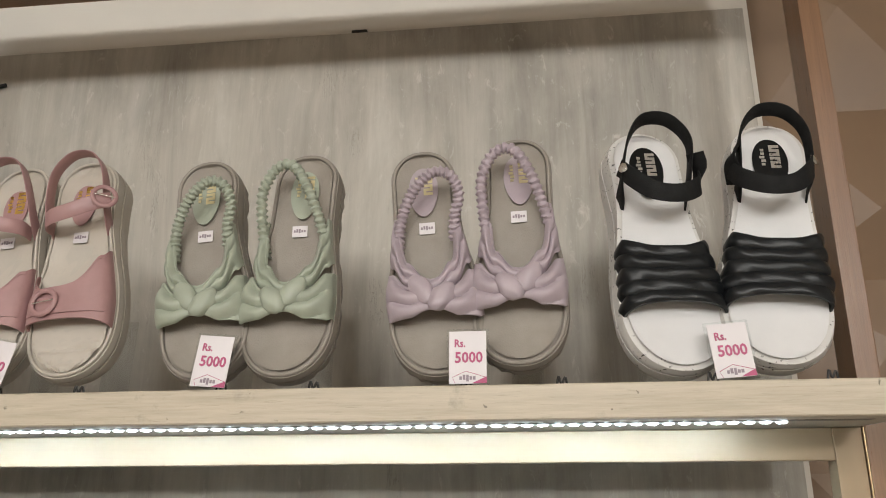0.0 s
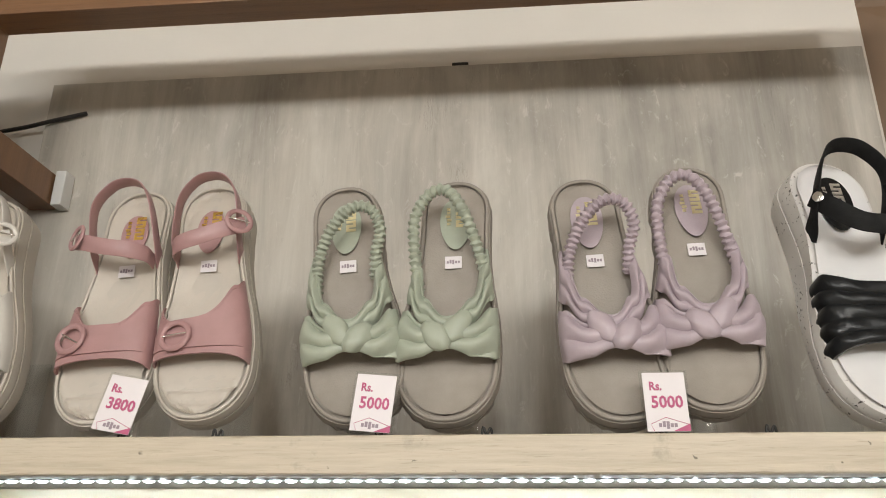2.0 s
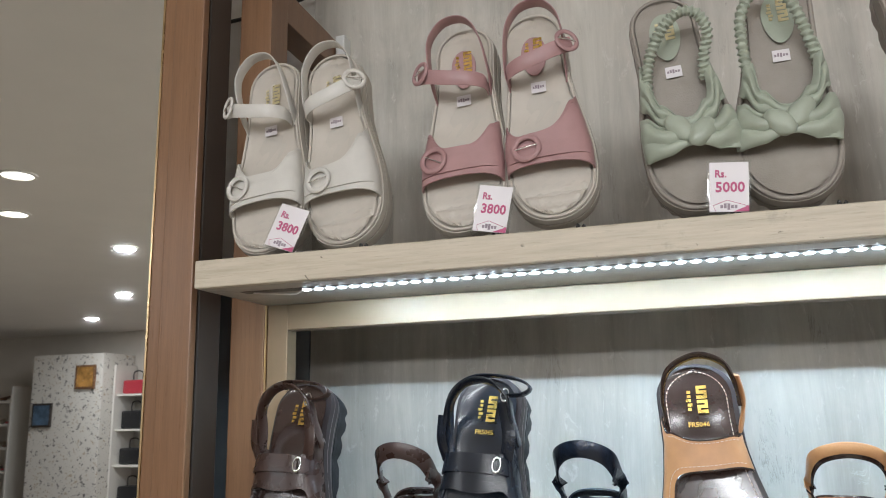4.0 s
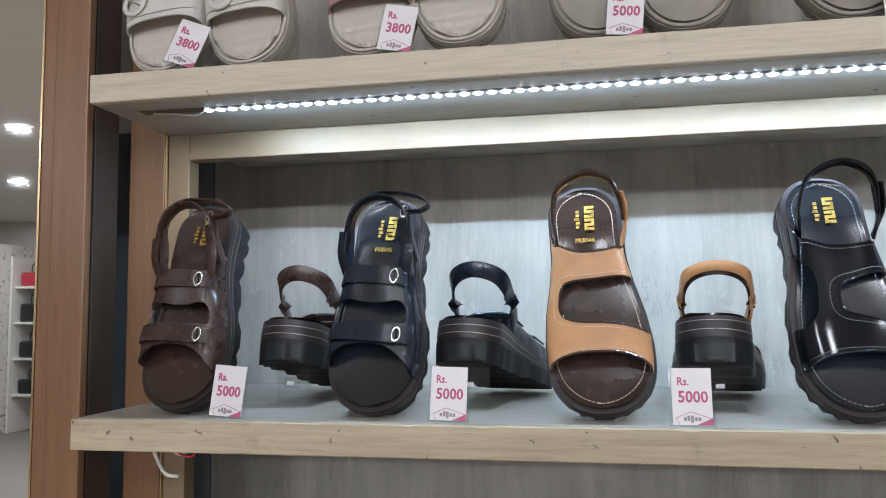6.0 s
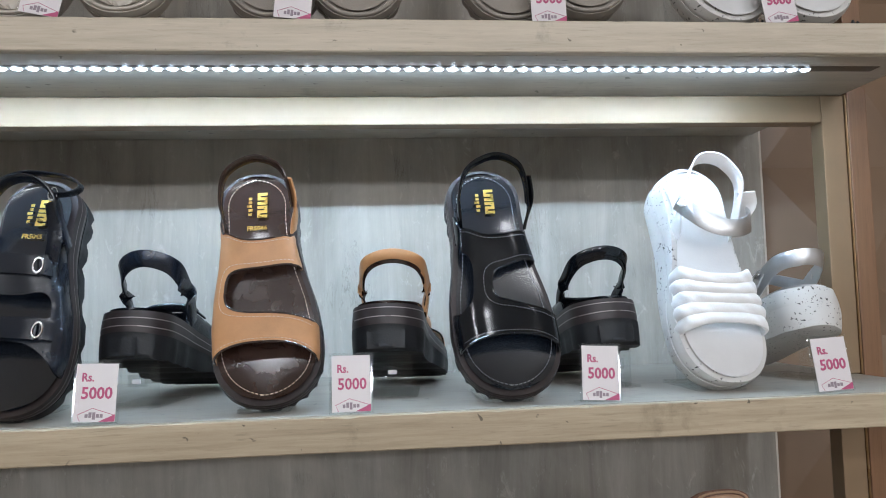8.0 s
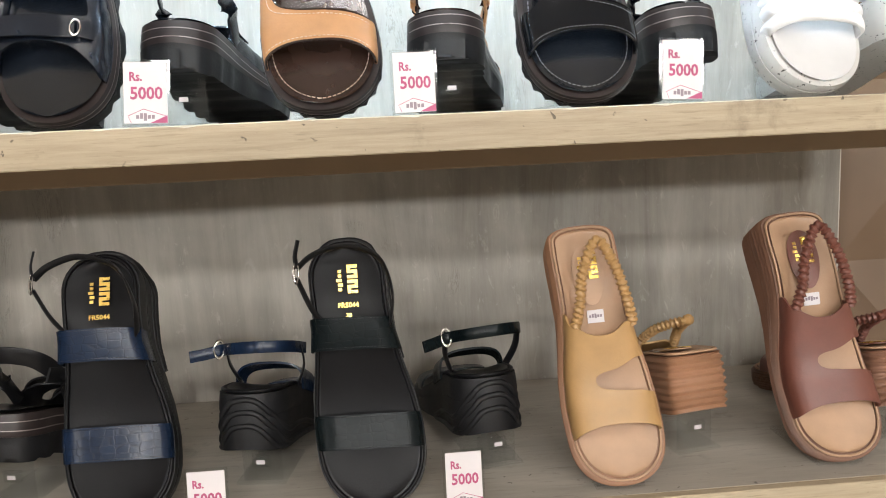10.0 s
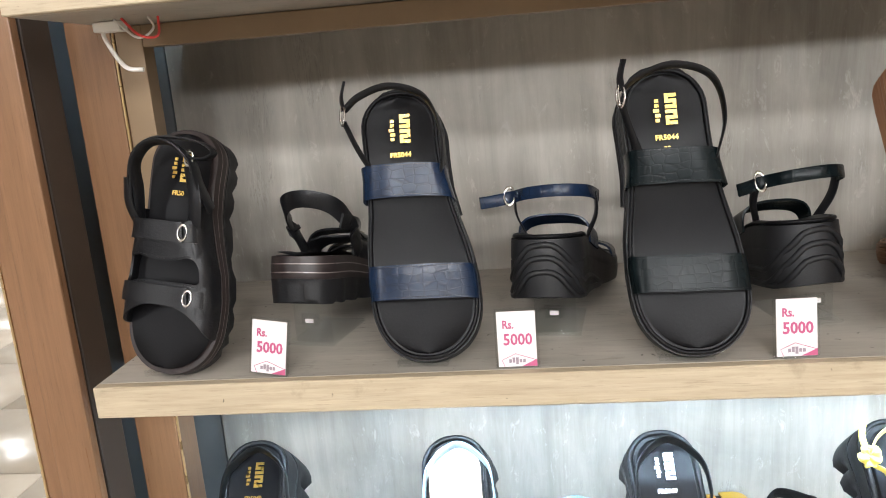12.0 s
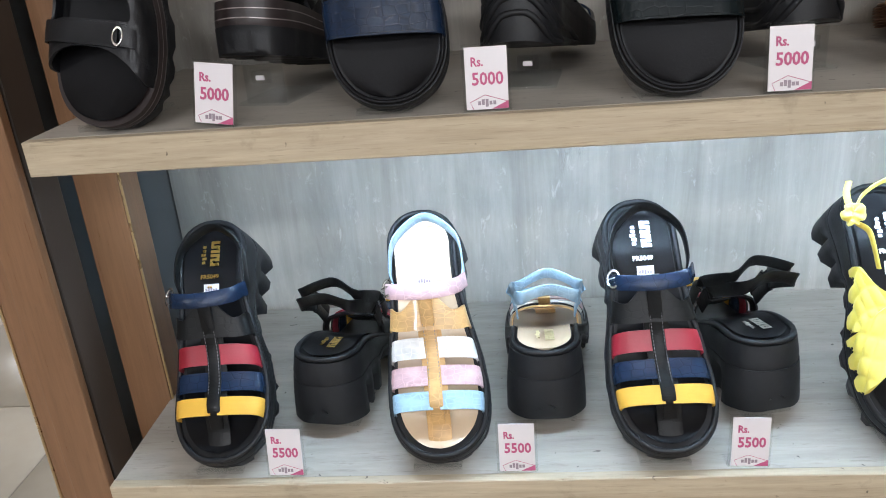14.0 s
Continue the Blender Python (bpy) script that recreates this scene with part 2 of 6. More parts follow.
def smooth_path(pts, n, closed=False):
    """Catmull-Rom through the points, n samples evenly in length."""
    p = np.array(pts, float)
    q = np.vstack([p[-1], p, p[:2]]) if closed else np.vstack([2 * p[0] - p[1], p, 2 * p[-1] - p[-2]])
    out = []
    for i in range(len(q) - 3):
        a, b, c, d = q[i:i + 4]
        for t in np.linspace(0, 1, 14, endpoint=False):
            out.append(0.5 * (2 * b + (c - a) * t + (2 * a - 5 * b + 4 * c - d) * t * t + (3 * b - a - 3 * c + d) * t ** 3))
    if not closed:
        out.append(p[-1])
    else:
        out.append(out[0])
    out = np.array(out)
    s = np.concatenate([[0], np.cumsum(np.linalg.norm(np.diff(out, axis=0), axis=1))])
    u = np.linspace(0, s[-1], n)
    return np.stack([np.interp(u, s, out[:, k]) for k in range(3)], 1)


def sweep(path, wide, profile, closed=False, scale=None):
    """Sweep a closed profile [(a, b)] along path; a lies along the direction wide(i), b across it."""
    p = np.array(path, float)
    n, k = len(p), len(profile)
    tan = np.gradient(p, axis=0)
    tan /= np.linalg.norm(tan, axis=1)[:, None] + 1e-12
    vs = []
    for i in range(n):
        w = np.array(wide(i / (n - 1)) if callable(wide) else wide, float)
        w = w - tan[i] * (w @ tan[i])
        w /= np.linalg.norm(w) + 1e-12
        h = np.cross(tan[i], w)
        sa, sb = scale(i / (n - 1)) if scale else (1, 1)
        for j, (a, b) in enumerate(profile):
            ka = sa(j) if callable(sa) else sa
            kb = sb(j) if callable(sb) else sb
            vs.append(p[i] + w * a * ka + h * b * kb)
    fs = []
    last = n if closed else n - 1
    for i in range(last):
        i2 = (i + 1) % n
        for j in range(k):
            fs.append((i * k + j, i * k + (j + 1) % k, i2 * k + (j + 1) % k, i2 * k + j))
    if not closed:
        fs += [tuple(range(k))[::-1], tuple((n - 1) * k + j for j in range(k))]
    return vs, fs


def flat_profile(width, thick):
    w, t = width / 2, thick / 2
    return [(-w, -t * 0.4), (-w + t, -t), (w - t, -t), (w, -t * 0.4), (w, t * 0.4), (w - t, t), (-w + t, t), (-w, t * 0.4)]


def round_profile(r, n=10):
    return [(r * math.cos(2 * math.pi * j / n), r * math.sin(2 * math.pi * j / n)) for j in range(n)]


def ribbon(path, wide, width, thick, n=40):
    return sweep(smooth_path(path, n), wide, flat_profile(width, thick))


def cord(path, r, n=30, closed=False):
    pts = smooth_path(path, n, closed)
    return sweep(pts[:-1] if closed else pts, (0.13, 0.3, 0.94), round_profile(r, 8), closed)


def scrunch(path, r, folds, n=150, seed=1):
    """Gathered fabric tube round an elastic."""
    rnd = np.random.RandomState(seed)
    ph = rnd.rand(12) * 6.28

    def sc(u):
        def f(j):
            a = 2 * math.pi * j / 12
            k = 1 + 0.24 * math.sin(2 * math.pi * folds * u + 1.3 * math.sin(a + ph[0]) + 0.8 * math.sin(2 * a + 7 * u + ph[1]))
            return k + 0.07 * math.sin(2 * math.pi * folds * 1.7 * u + 2 * a + ph[2])
        return f, f
    return sweep(smooth_path(path, n), (0.2, 0.2, 1), round_profile(r, 12), False, sc)


def sheet(fn, na, nb, thick, hole=None, disp=None):
    """A shell over (a, b) in 0..1 squared with thickness; hole(a, b) < 0 is cut away with a smooth rim."""
    A, B = np.meshgrid(np.linspace(0, 1, na + 1), np.linspace(0, 1, nb + 1), indexing="ij")
    quads = [(i, j) for i in range(na) for j in range(nb)]
    if hole:
        quads = [(i, j) for i, j in quads if hole((i + 0.5) / na, (j + 0.5) / nb) > 0]
        kept = set(quads)
        rim = set()
        for i in range(na + 1):
            for j in range(nb + 1):
                around = [(i - 1, j - 1), (i, j - 1), (i - 1, j), (i, j)]
                inside = [q for q in around if 0 <= q[0] < na and 0 <= q[1] < nb]
                k = sum(q in kept for q in inside)
                if 0 < k < len(inside):
                    rim.add((i, j))
        for i, j in rim:
            a, b = A[i, j], B[i, j]
            for _ in range(6):
                g = hole(a, b)
                e = 1e-3
                ga, gb = (hole(a + e, b) - g) / e, (hole(a, b + e) - g) / e
                if i in (0, na):
                    ga = 0
                if j in (0, nb):
                    gb = 0
                d = ga * ga + gb * gb + 1e-9
                a, b = a - 0.8 * g * ga / d, b - 0.8 * g * gb / d
            if abs(a - A[i, j]) < 1.6 / na and abs(b - B[i, j]) < 1.6 / nb:
                A[i, j], B[i, j] = min(1, max(0, a)), min(1, max(0, b))
    e = 2e-3
    out, inn, index = [], [], {}
    for i, j in sorted({(i + di, j + dj) for i, j in quads for di in (0, 1) for dj in (0, 1)}):
        a, b = A[i, j], B[i, j]
        p = np.array(fn(a, b))
        n = np.cross(np.array(fn(min(1, a + e), b)) - np.array(fn(max(0, a - e), b)), np.array(fn(a, min(1, b + e))) - np.array(fn(a, max(0, b - e))))
        n /= np.linalg.norm(n) + 1e-12
        d = disp(a, b) if disp else 0.0
        index[i, j] = len(out)
        out.append(p + n * (thick / 2 + d))
        inn.append(p - n * thick / 2)
    m = len(out)
    fs, edges = [], {}
    for i, j in quads:
        q = [index[i, j], index[i + 1, j], index[i + 1, j + 1], index[i, j + 1]]
        fs += [q, [k + m for k in q[::-1]]]
        for u, v in zip(q, q[1:] + q[:1]):
            if (v, u) in edges:
                del edges[v, u]
            else:
                edges[u, v] = 1
    fs += [[v, u, u + m, v + m] for u, v in edges]
    return out + inn, fs


def stitches(points, normal, size=(0.0028, 0.0007, 0.0006), gap=0.0016):
    """Short raised threads along a line."""
    p = np.array(points, float)
    seg = np.linalg.norm(np.diff(p, axis=0), axis=1)
    s = np.concatenate([[0], np.cumsum(seg)])
    out = []
    u = 0.0
    while u + size[0] < s[-1]:
        a = np.array([np.interp(u, s, p[:, k]) for k in range(3)])
        b = np.array([np.interp(u + size[0], s, p[:, k]) for k in range(3)])
        t = (b - a) / (np.linalg.norm(b - a) + 1e-12)
        nn = np.array(normal((a + b) / 2) if callable(normal) else normal, float)
        side = np.cross(nn, t)
        side /= np.linalg.norm(side) + 1e-12
        w, h = side * size[1] / 2, nn * size[2]
        v = [a - w, a + w, b + w, b - w]
        v += [q + h for q in (a - w * 0.6, a + w * 0.6, b + w * 0.6, b - w * 0.6)]
        out.append((v, [(4, 5, 6, 7), (0, 1, 5, 4), (1, 2, 6, 5), (2, 3, 7, 6), (3, 0, 4, 7)]))
        u += size[0] + gap
    return join(out)


def text_mesh(string, size, depth=0.0004):
    cu = bpy.data.curves.new("lettering", "FONT")
    cu.body, cu.size, cu.extrude, cu.align_x, cu.align_y = string, size, depth, "CENTER", "CENTER"
    cu.resolution_u, cu.offset = 2, size * 0.022
    ob = bpy.data.objects.new("lettering", cu)
    me = bpy.data.meshes.new_from_object(ob)
    bpy.data.objects.remove(ob)
    vs = [v.co.copy() for v in me.vertices]
    fs = [list(p.vertices) for p in me.polygons]
    bpy.data.meshes.remove(me)
    seen, remap, keep = {}, [], []
    for v in vs:
        key = (round(v.x, 7), round(v.y, 7), round(v.z, 7))
        if key not in seen:
            seen[key] = len(keep)
            keep.append(v)
        remap.append(seen[key])
    fs = [f for f in ([remap[i] for i in q] for q in fs) if len(set(f)) == len(f)]
    return keep, fs


def moved(vf, m):
    return [m @ Vector(v) for v in vf[0]], vf[1]


def ring_mesh(r, tube_r, n=24, k=8, squash=1.0):
    vs, fs = [], []
    for i in range(n):
        a = 2 * math.pi * i / n
        for j in range(k):
            b = 2 * math.pi * j / k
            rr = r + tube_r * math.cos(b)
            vs.append((rr * math.cos(a), rr * math.sin(a) * squash, tube_r * 0.7 * math.sin(b)))
            fs.append((i * k + j, (i + 1) % n * k + j, (i + 1) % n * k + (j + 1) % k, i * k + (j + 1) % k))
    return vs, fs


def thing(name, label, category, group=""):
    ob = new(name)
    ob.empty_display_size = 0.03
    return tagged(ob, label, category, group)


# ---- the shop round the display ----
def slab(name, lo, hi, material, label, category):
    return tagged(box(name, lo, hi, material, bevel=0), label, category, kind="structure")


slab("wall_north", (-14, 0.462, 0), (0.80, 0.6, CEILING), WALL, "smooth cream plaster wall behind the display", "wall")
slab("wall_south", (-14, -9.1, 0), (4, -9.0, CEILING), WALL, "plain cream shop wall", "wall")
slab("wall_east", (4, -9.1, 0), (4.1, 0.6, CEILING), WALL, "plain cream shop wall", "wall")
slab("wall_west", (-14.1, -9.1, 0), (-14, 0.6, CEILING), WALL, "plain cream shop wall", "wall")
slab("ceiling", (-14.1, -9.1, CEILING), (4.1, 0.6, CEILING + 0.1), CEIL, "flat white painted shop ceiling", "ceiling")


def tile_floor():
    m, nt, b = nodes_of("cream_tile")
    v = coords(nt, (1, 1, 1))
    n = noise_tex(nt, v, 2.5, 6, 0.6)
    nt.links.new(ramp(nt, n, [(0.3, (0.42, 0.36, 0.29)), (0.7, (0.52, 0.46, 0.38))]), b.inputs["Base Color"])
    b.inputs["Roughness"].default_value = 0.25
    slab("floor", (-14.1, -9.1, -0.1), (4.1, 0.6, -0.004), surface("grey_grout", (0.25, 0.22, 0.19), 0.8), "dark grout bed under the floor tiles", "floor")
    floor_ob = bpy.data.objects["floor"]
    tile = box_mesh((-0.298, -0.298, -0.012), (0.298, 0.298, 0.0), 0.002, 1)
    me = None
    for i in range(-8, 7):
        for j in range(-8, 1):
            if me is None:
                ob = mesh_object("tile", *tile, m, floor_ob)
                me = ob.data
            else:
                ob = new("tile", me)
                ob.parent = floor_ob
            ob.location = (i * 0.6 + 0.1, j * 0.6 - 0.05, 0)


tile_floor()


def faceted_wall():
    """Tan wall cladding of shallow triangular facets."""
    vs, fs = [], []
    step = 0.30
    for i in range(12):
        for k in range(10):
            x0, z0 = 0.80 + i * step, k * step
            n = len(vs)
            up = 0.05 if (i + k) % 2 else 0.02
            vs += [(x0, 0.47, z0), (x0 + step, 0.47, z0), (x0 + step, 0.47, z0 + step), (x0, 0.47, z0 + step), (x0 + step * 0.5, 0.47 - up, z0 + step * (0.35 if k % 2 else 0.65))]
            fs += [(n, n + 1, n + 4), (n + 1, n + 2, n + 4), (n + 2, n + 3, n + 4), (n + 3, n, n + 4)]
    vs += [(0.80, 0.6, 0), (4.4, 0.6, 0), (4.4, 0.6, 3.0), (0.80, 0.6, 3.0)]
    n = len(vs) - 4
    fs += [(n, n + 3, n + 2, n + 1)]
    ob = mesh_object("wall_panel_1", vs, fs, TANWALL, smooth=False)
    tagged(ob, "tan wall cladding with shallow triangular facets", "wall panel", kind="structure")


faceted_wall()

# the three added fill lamps get discs too
for x, y in DOWNLIGHTS + FAR_AND_FILL_DOWNLIGHTS:
    dl = thing("downlight", "round recessed ceiling downlight with a glowing face", "ceiling light", "ceiling downlights")
    n = 28
    ringv = [(r * math.cos(6.2832 * i / n), r * math.sin(6.2832 * i / n), z) for r, z in ((0.10, 0), (0.10, -0.006), (0.082, -0.008), (0.08, -0.002)) for i in range(n)]
    ringf = [(k * n + i, k * n + (i + 1) % n, (k + 1) * n + (i + 1) % n, (k + 1) * n + i) for k in range(3) for i in range(n)]
    mesh_object("trim_ring", ringv, ringf, CEIL, dl)
    mesh_object("lens", [(0.08 * math.cos(6.2832 * i / n), 0.08 * math.sin(6.2832 * i / n), -0.003) for i in range(n)], [tuple(range(n))], BULB, dl, "glowing warm white lens")
    dl.location = (x, y, CEILING - 0.001)


# far side of the shop, seen in the mirror
def terrazzo():
    m, nt, b = nodes_of("terrazzo_paper")
    v = coords(nt, (1, 1, 1))
    vo = add(nt, "ShaderNodeTexVoronoi", Scale=14.0)
    nt.links.new(v, vo.inputs["Vector"])
    n = noise_tex(nt, v, 18, 3, 0.6)
    chips = ramp(nt, n, [(0.36, (0.20, 0.19, 0.18)), (0.40, (0.74, 0.71, 0.66)), (0.62, (0.74, 0.71, 0.66)), (0.66, (0.50, 0.42, 0.32))])
    nt.links.new(chips, b.inputs["Base Color"])
    b.inputs["Roughness"].default_value = 0.6
    return m


column = tagged(box("column", (-9.3, -8.98, 0), (-8.05, -8.3, 2.62), terrazzo(), bevel=0.01), "square shop column clad in speckled terrazzo", "column", kind="structure")
PICTURE_BROWN = surface("amber_print", (0.42, 0.22, 0.06), 0.4, var=0.5, scale=9)
PICTURE_BLUE = surface("blue_print", (0.08, 0.13, 0.20), 0.4, var=0.5, scale=9)
for x, z, mat_, col in ((-9.75, 2.15, PICTURE_BROWN, "amber"), (-8.32, 2.28, PICTURE_BROWN, "amber"), (-9.05, 1.75, PICTURE_BLUE, "blue")):
    y = -8.99 if x < -9.4 else -8.29
    p = thing("wall_picture", "small square framed %s print on the wall" % col, "picture", "prints on the far wall")
    box("frame", (-0.17, 0, -0.17), (0.17, 0.03, 0.17), DARK_AND_SHADE if col == "blue" else FRAME, p, bevel=0.004)
    box("print", (-0.14, 0.026, -0.14), (0.14, 0.034, 0.14), mat_, p, bevel=0)
    p.location = (x, y, z)
BAG_BLACK = surface("black_bag_leather", (0.02, 0.02, 0.022), 0.4)
BAG_RED = surface("red_bag_leather", (0.45, 0.04, 0.06), 0.4)
rack = thing("bag_rack", "white wall rack holding black and red bags", "shelving")
for z in (0.5, 1.0, 1.5, 2.0):
    box("rack_shelf", (-8.0, -8.95, z), (-6.2, -8.55, z + 0.03), CEIL, rack)
for x in (-8.0, -7.1, -6.2):
    box("upright", (x - 0.015, -8.96, 0.0), (x + 0.015, -8.5, 2.45), CEIL, rack)
for i, z in enumerate((0.53, 1.03, 1.53, 2.03)):
    for j in range(4):
        red = (i * 4 + j) % 5 == 2
        bag = thing("bag", "small %s leather bag on the rack shelf" % ("red" if red else "black"), "bag", "bags on the rack")
        w, h = 0.17 + 0.02 * (j % 2), 0.20 + 0.03 * ((i + j) % 3)
        box("body", (-w, -0.12, 0), (w, 0.12, h), BAG_RED if red else BAG_BLACK, bag, bevel=0.03)
        mesh_object("handle", *cord([(-w * 0.5, 0, h * 0.95), (-w * 0.4, 0, h + 0.12), (w * 0.4, 0, h + 0.12), (w * 0.5, 0, h * 0.95)], 0.009, 20), BAG_BLACK, bag)
        bag.location = (-7.78 + 0.42 * j, -8.74, z)


shoe_rack = thing("shoe_rack", "pale wall rack crowded with small bright shoes", "shelving")
for z in (0.9, 1.25, 1.6, 1.95):
    box("rack_shelf", (-11.6, -8.95, z), (-9.95, -8.6, z + 0.025), CEIL, shoe_rack)
for x in (-11.6, -9.95):
    box("upright", (x - 0.015, -8.96, 0.0), (x + 0.015, -8.58, 2.2), CEIL, shoe_rack)
SHOE_TONES = [surface("far_shoe_" + n, c, 0.45) for n, c in (("red", (0.36, 0.05, 0.06)), ("brown", (0.14, 0.07, 0.04)), ("cream", (0.5, 0.43, 0.34)), ("black", (0.02, 0.02, 0.02)))]
rnd_far = random.Random(11)
for z in (0.925, 1.275, 1.625, 1.975):
    for j in range(7):
        q = rnd_far.randrange(4)
        sh = thing("shoe", "small %s slip-on shoe on the rack shelf" % ("red", "brown", "cream", "black")[q], "shoe", "shoes on the far rack")
        l = smooth_path([(0, -0.12, 0.03), (0, 0.0, 0.04), (0, 0.12, 0.055)], 14)
        mesh_object("body", *sweep(l, (1, 0, 0), round_profile(0.045, 10), scale=lambda u: (0.55 + 0.45 * math.sin(math.pi * (0.12 + 0.8 * u)), 0.35 + 0.6 * u)), SHOE_TONES[q], sh)
        mesh_object("sole", *sweep([(0, -0.13, 0.009), (0, 0.0, 0.009), (0, 0.13, 0.009)], (1, 0, 0), flat_profile(0.085, 0.016)), CEIL, sh)
        sh.location = (-11.4 + 0.22 * j, -8.76, z + 0.001)
        sh.rotation_euler = (0, 0, radians(180 + rnd_far.uniform(-25, 25)))

# ---- mirror beside the display ----
def wall_mirror():
    x0, x1, z0, z1, y = -1.75, -0.682, 0.06, 2.60, 0.08
    ob = thing("wall_mirror", "tall wall mirror in a stepped brown wooden frame", "mirror")
    w = 0.052
    box("stile", (x0, y, z0), (x0 + w, y + 0.014, z1), FRAME, ob)
    box("stile", (x1 - w, y, z0), (x1, y + 0.014, z1), FRAME, ob)
    box("frame_rail", (x0 + w, y + 0.0005, z1 - w), (x1 - w, y + 0.014, z1), RAILM, ob)
    box("frame_rail", (x0 + w, y + 0.0005, z0), (x1 - w, y + 0.014, z0 + w), RAILM, ob)
    b = w + 0.022
    box("inner_moulding", (x0 + w, y + 0.006, z0 + w), (x0 + b, y + 0.014, z1 - w), FRAME, ob)
    box("inner_moulding", (x1 - b, y + 0.006, z0 + w), (x1 - w, y + 0.014, z1 - w), FRAME, ob)
    box("inner_moulding", (x0 + b, y + 0.006, z1 - b), (x1 - b, y + 0.014, z1 - w), RAILM, ob)
    # sides of the brown frame, coloured near black for the shade on them
    box("backing", (x0 + 0.002, y + 0.02, z0), (x1 - 0.001, y + 0.075, z1), DARK_AND_SHADE, ob, "dark stained backing box")
    m, nt, bs = nodes_of("mirror_glass")
    bs.inputs["Metallic"].default_value = 1
    bs.inputs["Roughness"].default_value = 0.015
    bs.inputs["Base Color"].default_value = (0.86, 0.87, 0.86, 1)
    box("mirror_pane", (x0 + w, y + 0.0145, z0 + w), (x1 - w, y + 0.0185, z1 - w), m, ob, "clear silvered glass", bevel=0.001)
    box("brass_bead", (x1 - b - 0.003, y + 0.005, z0 + b), (x1 - b, y + 0.0145, z1 - b), GOLD_EDGE, ob, "thin bright metal bead", bevel=0)


wall_mirror()
tagged(box("slate_panel", (-1.3, 0.448, 0.0), (-0.685, 0.461, 1.93), SLATE, bevel=0.001), "blue-grey laminate wall panel beside the display", "wall panel", kind="structure")

# ---- display unit ----
panel = tagged(box("back_panel", (-0.679, BACK, 0.15), (0.785, BACK + 0.018, 2.598), PANEL, bevel=0.0012), "grey-washed wood-grain back board with chips and cracks", "back panel", kind="structure")
unit = thing("display_frame", "brown tubular frame carrying the oak display shelves", "display frame")
box("post", (-0.676, 0.172, 0.0), (-0.620, 0.226, 2.66), FRAME, unit, bevel=0.0015)
box("post", (0.772, 0.172, 0.0), (0.800, 0.226, 2.66), FRAME, unit, bevel=0.0015)
# extra height upward is added to keep the back board's top in shade
box("top_rail", (-0.620, 0.173, 2.549), (0.772, 0.225, 2.66), RAILM, unit, bevel=0.0015)
box("side_rail", (-0.672, 0.226, 2.338), (-0.622, BACK - 0.002, 2.395), FRAME, unit, bevel=0.0015)
box("wall_bracket", (-0.619, BACK - 0.03, 2.335), (-0.600, BACK - 0.001, 2.40), BOARD, unit, "small pale bracket plate")
for k in range(3):
    top, low = TOPS[k] - THICK - 0.001, TOPS[k + 1] + 0.001
    h = (0.038, 0.026, 0.03)[k]
    if k < 2:
        box("inner_stile", (-0.6175, 0.178, low), (-0.584, 0.206, top), BRONZE, unit, bevel=0.0015)
    box("inner_stile", (0.737, 0.178, low), (0.7705, 0.206, top), BRONZE, unit, bevel=0.0015)
    box("inner_rail", (-0.584, 0.1785, top - h), (0.737, 0.2055, top), BRONZE, unit, bevel=0.0015)
    box("edge_trim", (-0.6198, 0.1745, low), (-0.6178, 0.1775, top), GOLD_EDGE, unit, "thin brass edge strip", bevel=0)
    box("edge_trim", (0.7708, 0.1745, low), (0.7718, 0.1775, top), GOLD_EDGE, unit, "thin brass edge strip", bevel=0)


def shelf_board(k):
    """An oak-faced board with slightly worn, uneven front arrises."""
    top, front = TOPS[k], FRONTS[k]
    vs, fs = [], []
    xs = np.concatenate([[LEFT, LEFT + 0.0015], np.linspace(LEFT + 0.006, RIGHT - 0.006, 120), [RIGHT - 0.0015, RIGHT]])
    rnd = np.random.RandomState(5 + k)
    wear = np.clip(rnd.rand(len(xs)) - 0.86, 0, 1) * 0.012
    low = top - THICK
    prof = lambda e: [(front + 0.001 + e, top), (front, top - 0.001 - e), (front, low + 0.0012 + e * 0.5), (front + 0.0012, low), (front + 0.0125, low), (front + 0.0125, top)]
    for x, e in zip(xs, wear):
        vs += [(x, y, z) for y, z in prof(e)]
    n = len(xs)
    for i in range(n - 1):
        fs += [(i * 6 + j, i * 6 + (j + 1) % 6, i * 6 + 6 + (j + 1) % 6, i * 6 + 6 + j) for j in range(6)]
    fs += [tuple(range(6)), tuple((n - 1) * 6 + j for j in range(6))]
    ob = thing("shelf_board", "shelf", "shelf")
    # the upper shelf's edge takes the oak with brightness put into its colour
    mesh_object("front_edge", vs, fs, SHELF if k else LIT_SHELF, ob, "oak-faced front lipping", smooth=False)
    box("board", (LEFT + 0.0005, front + 0.012, low - 0.0003), (0.768, BACK - 0.001, top + 0.0004), TOPBOARD, ob, "grey-washed laminate board", bevel=0)
    tagged(ob, ("pale oak-faced shelf board with a worn front edge", "pale oak-faced shelf board with scuffed front edge", "light oak shelf board with a chipped corner", "weathered oak shelf board with whitewashed top")[k], "shelf", "display shelves")
    return ob


for k in range(4):
    shelf_board(k)


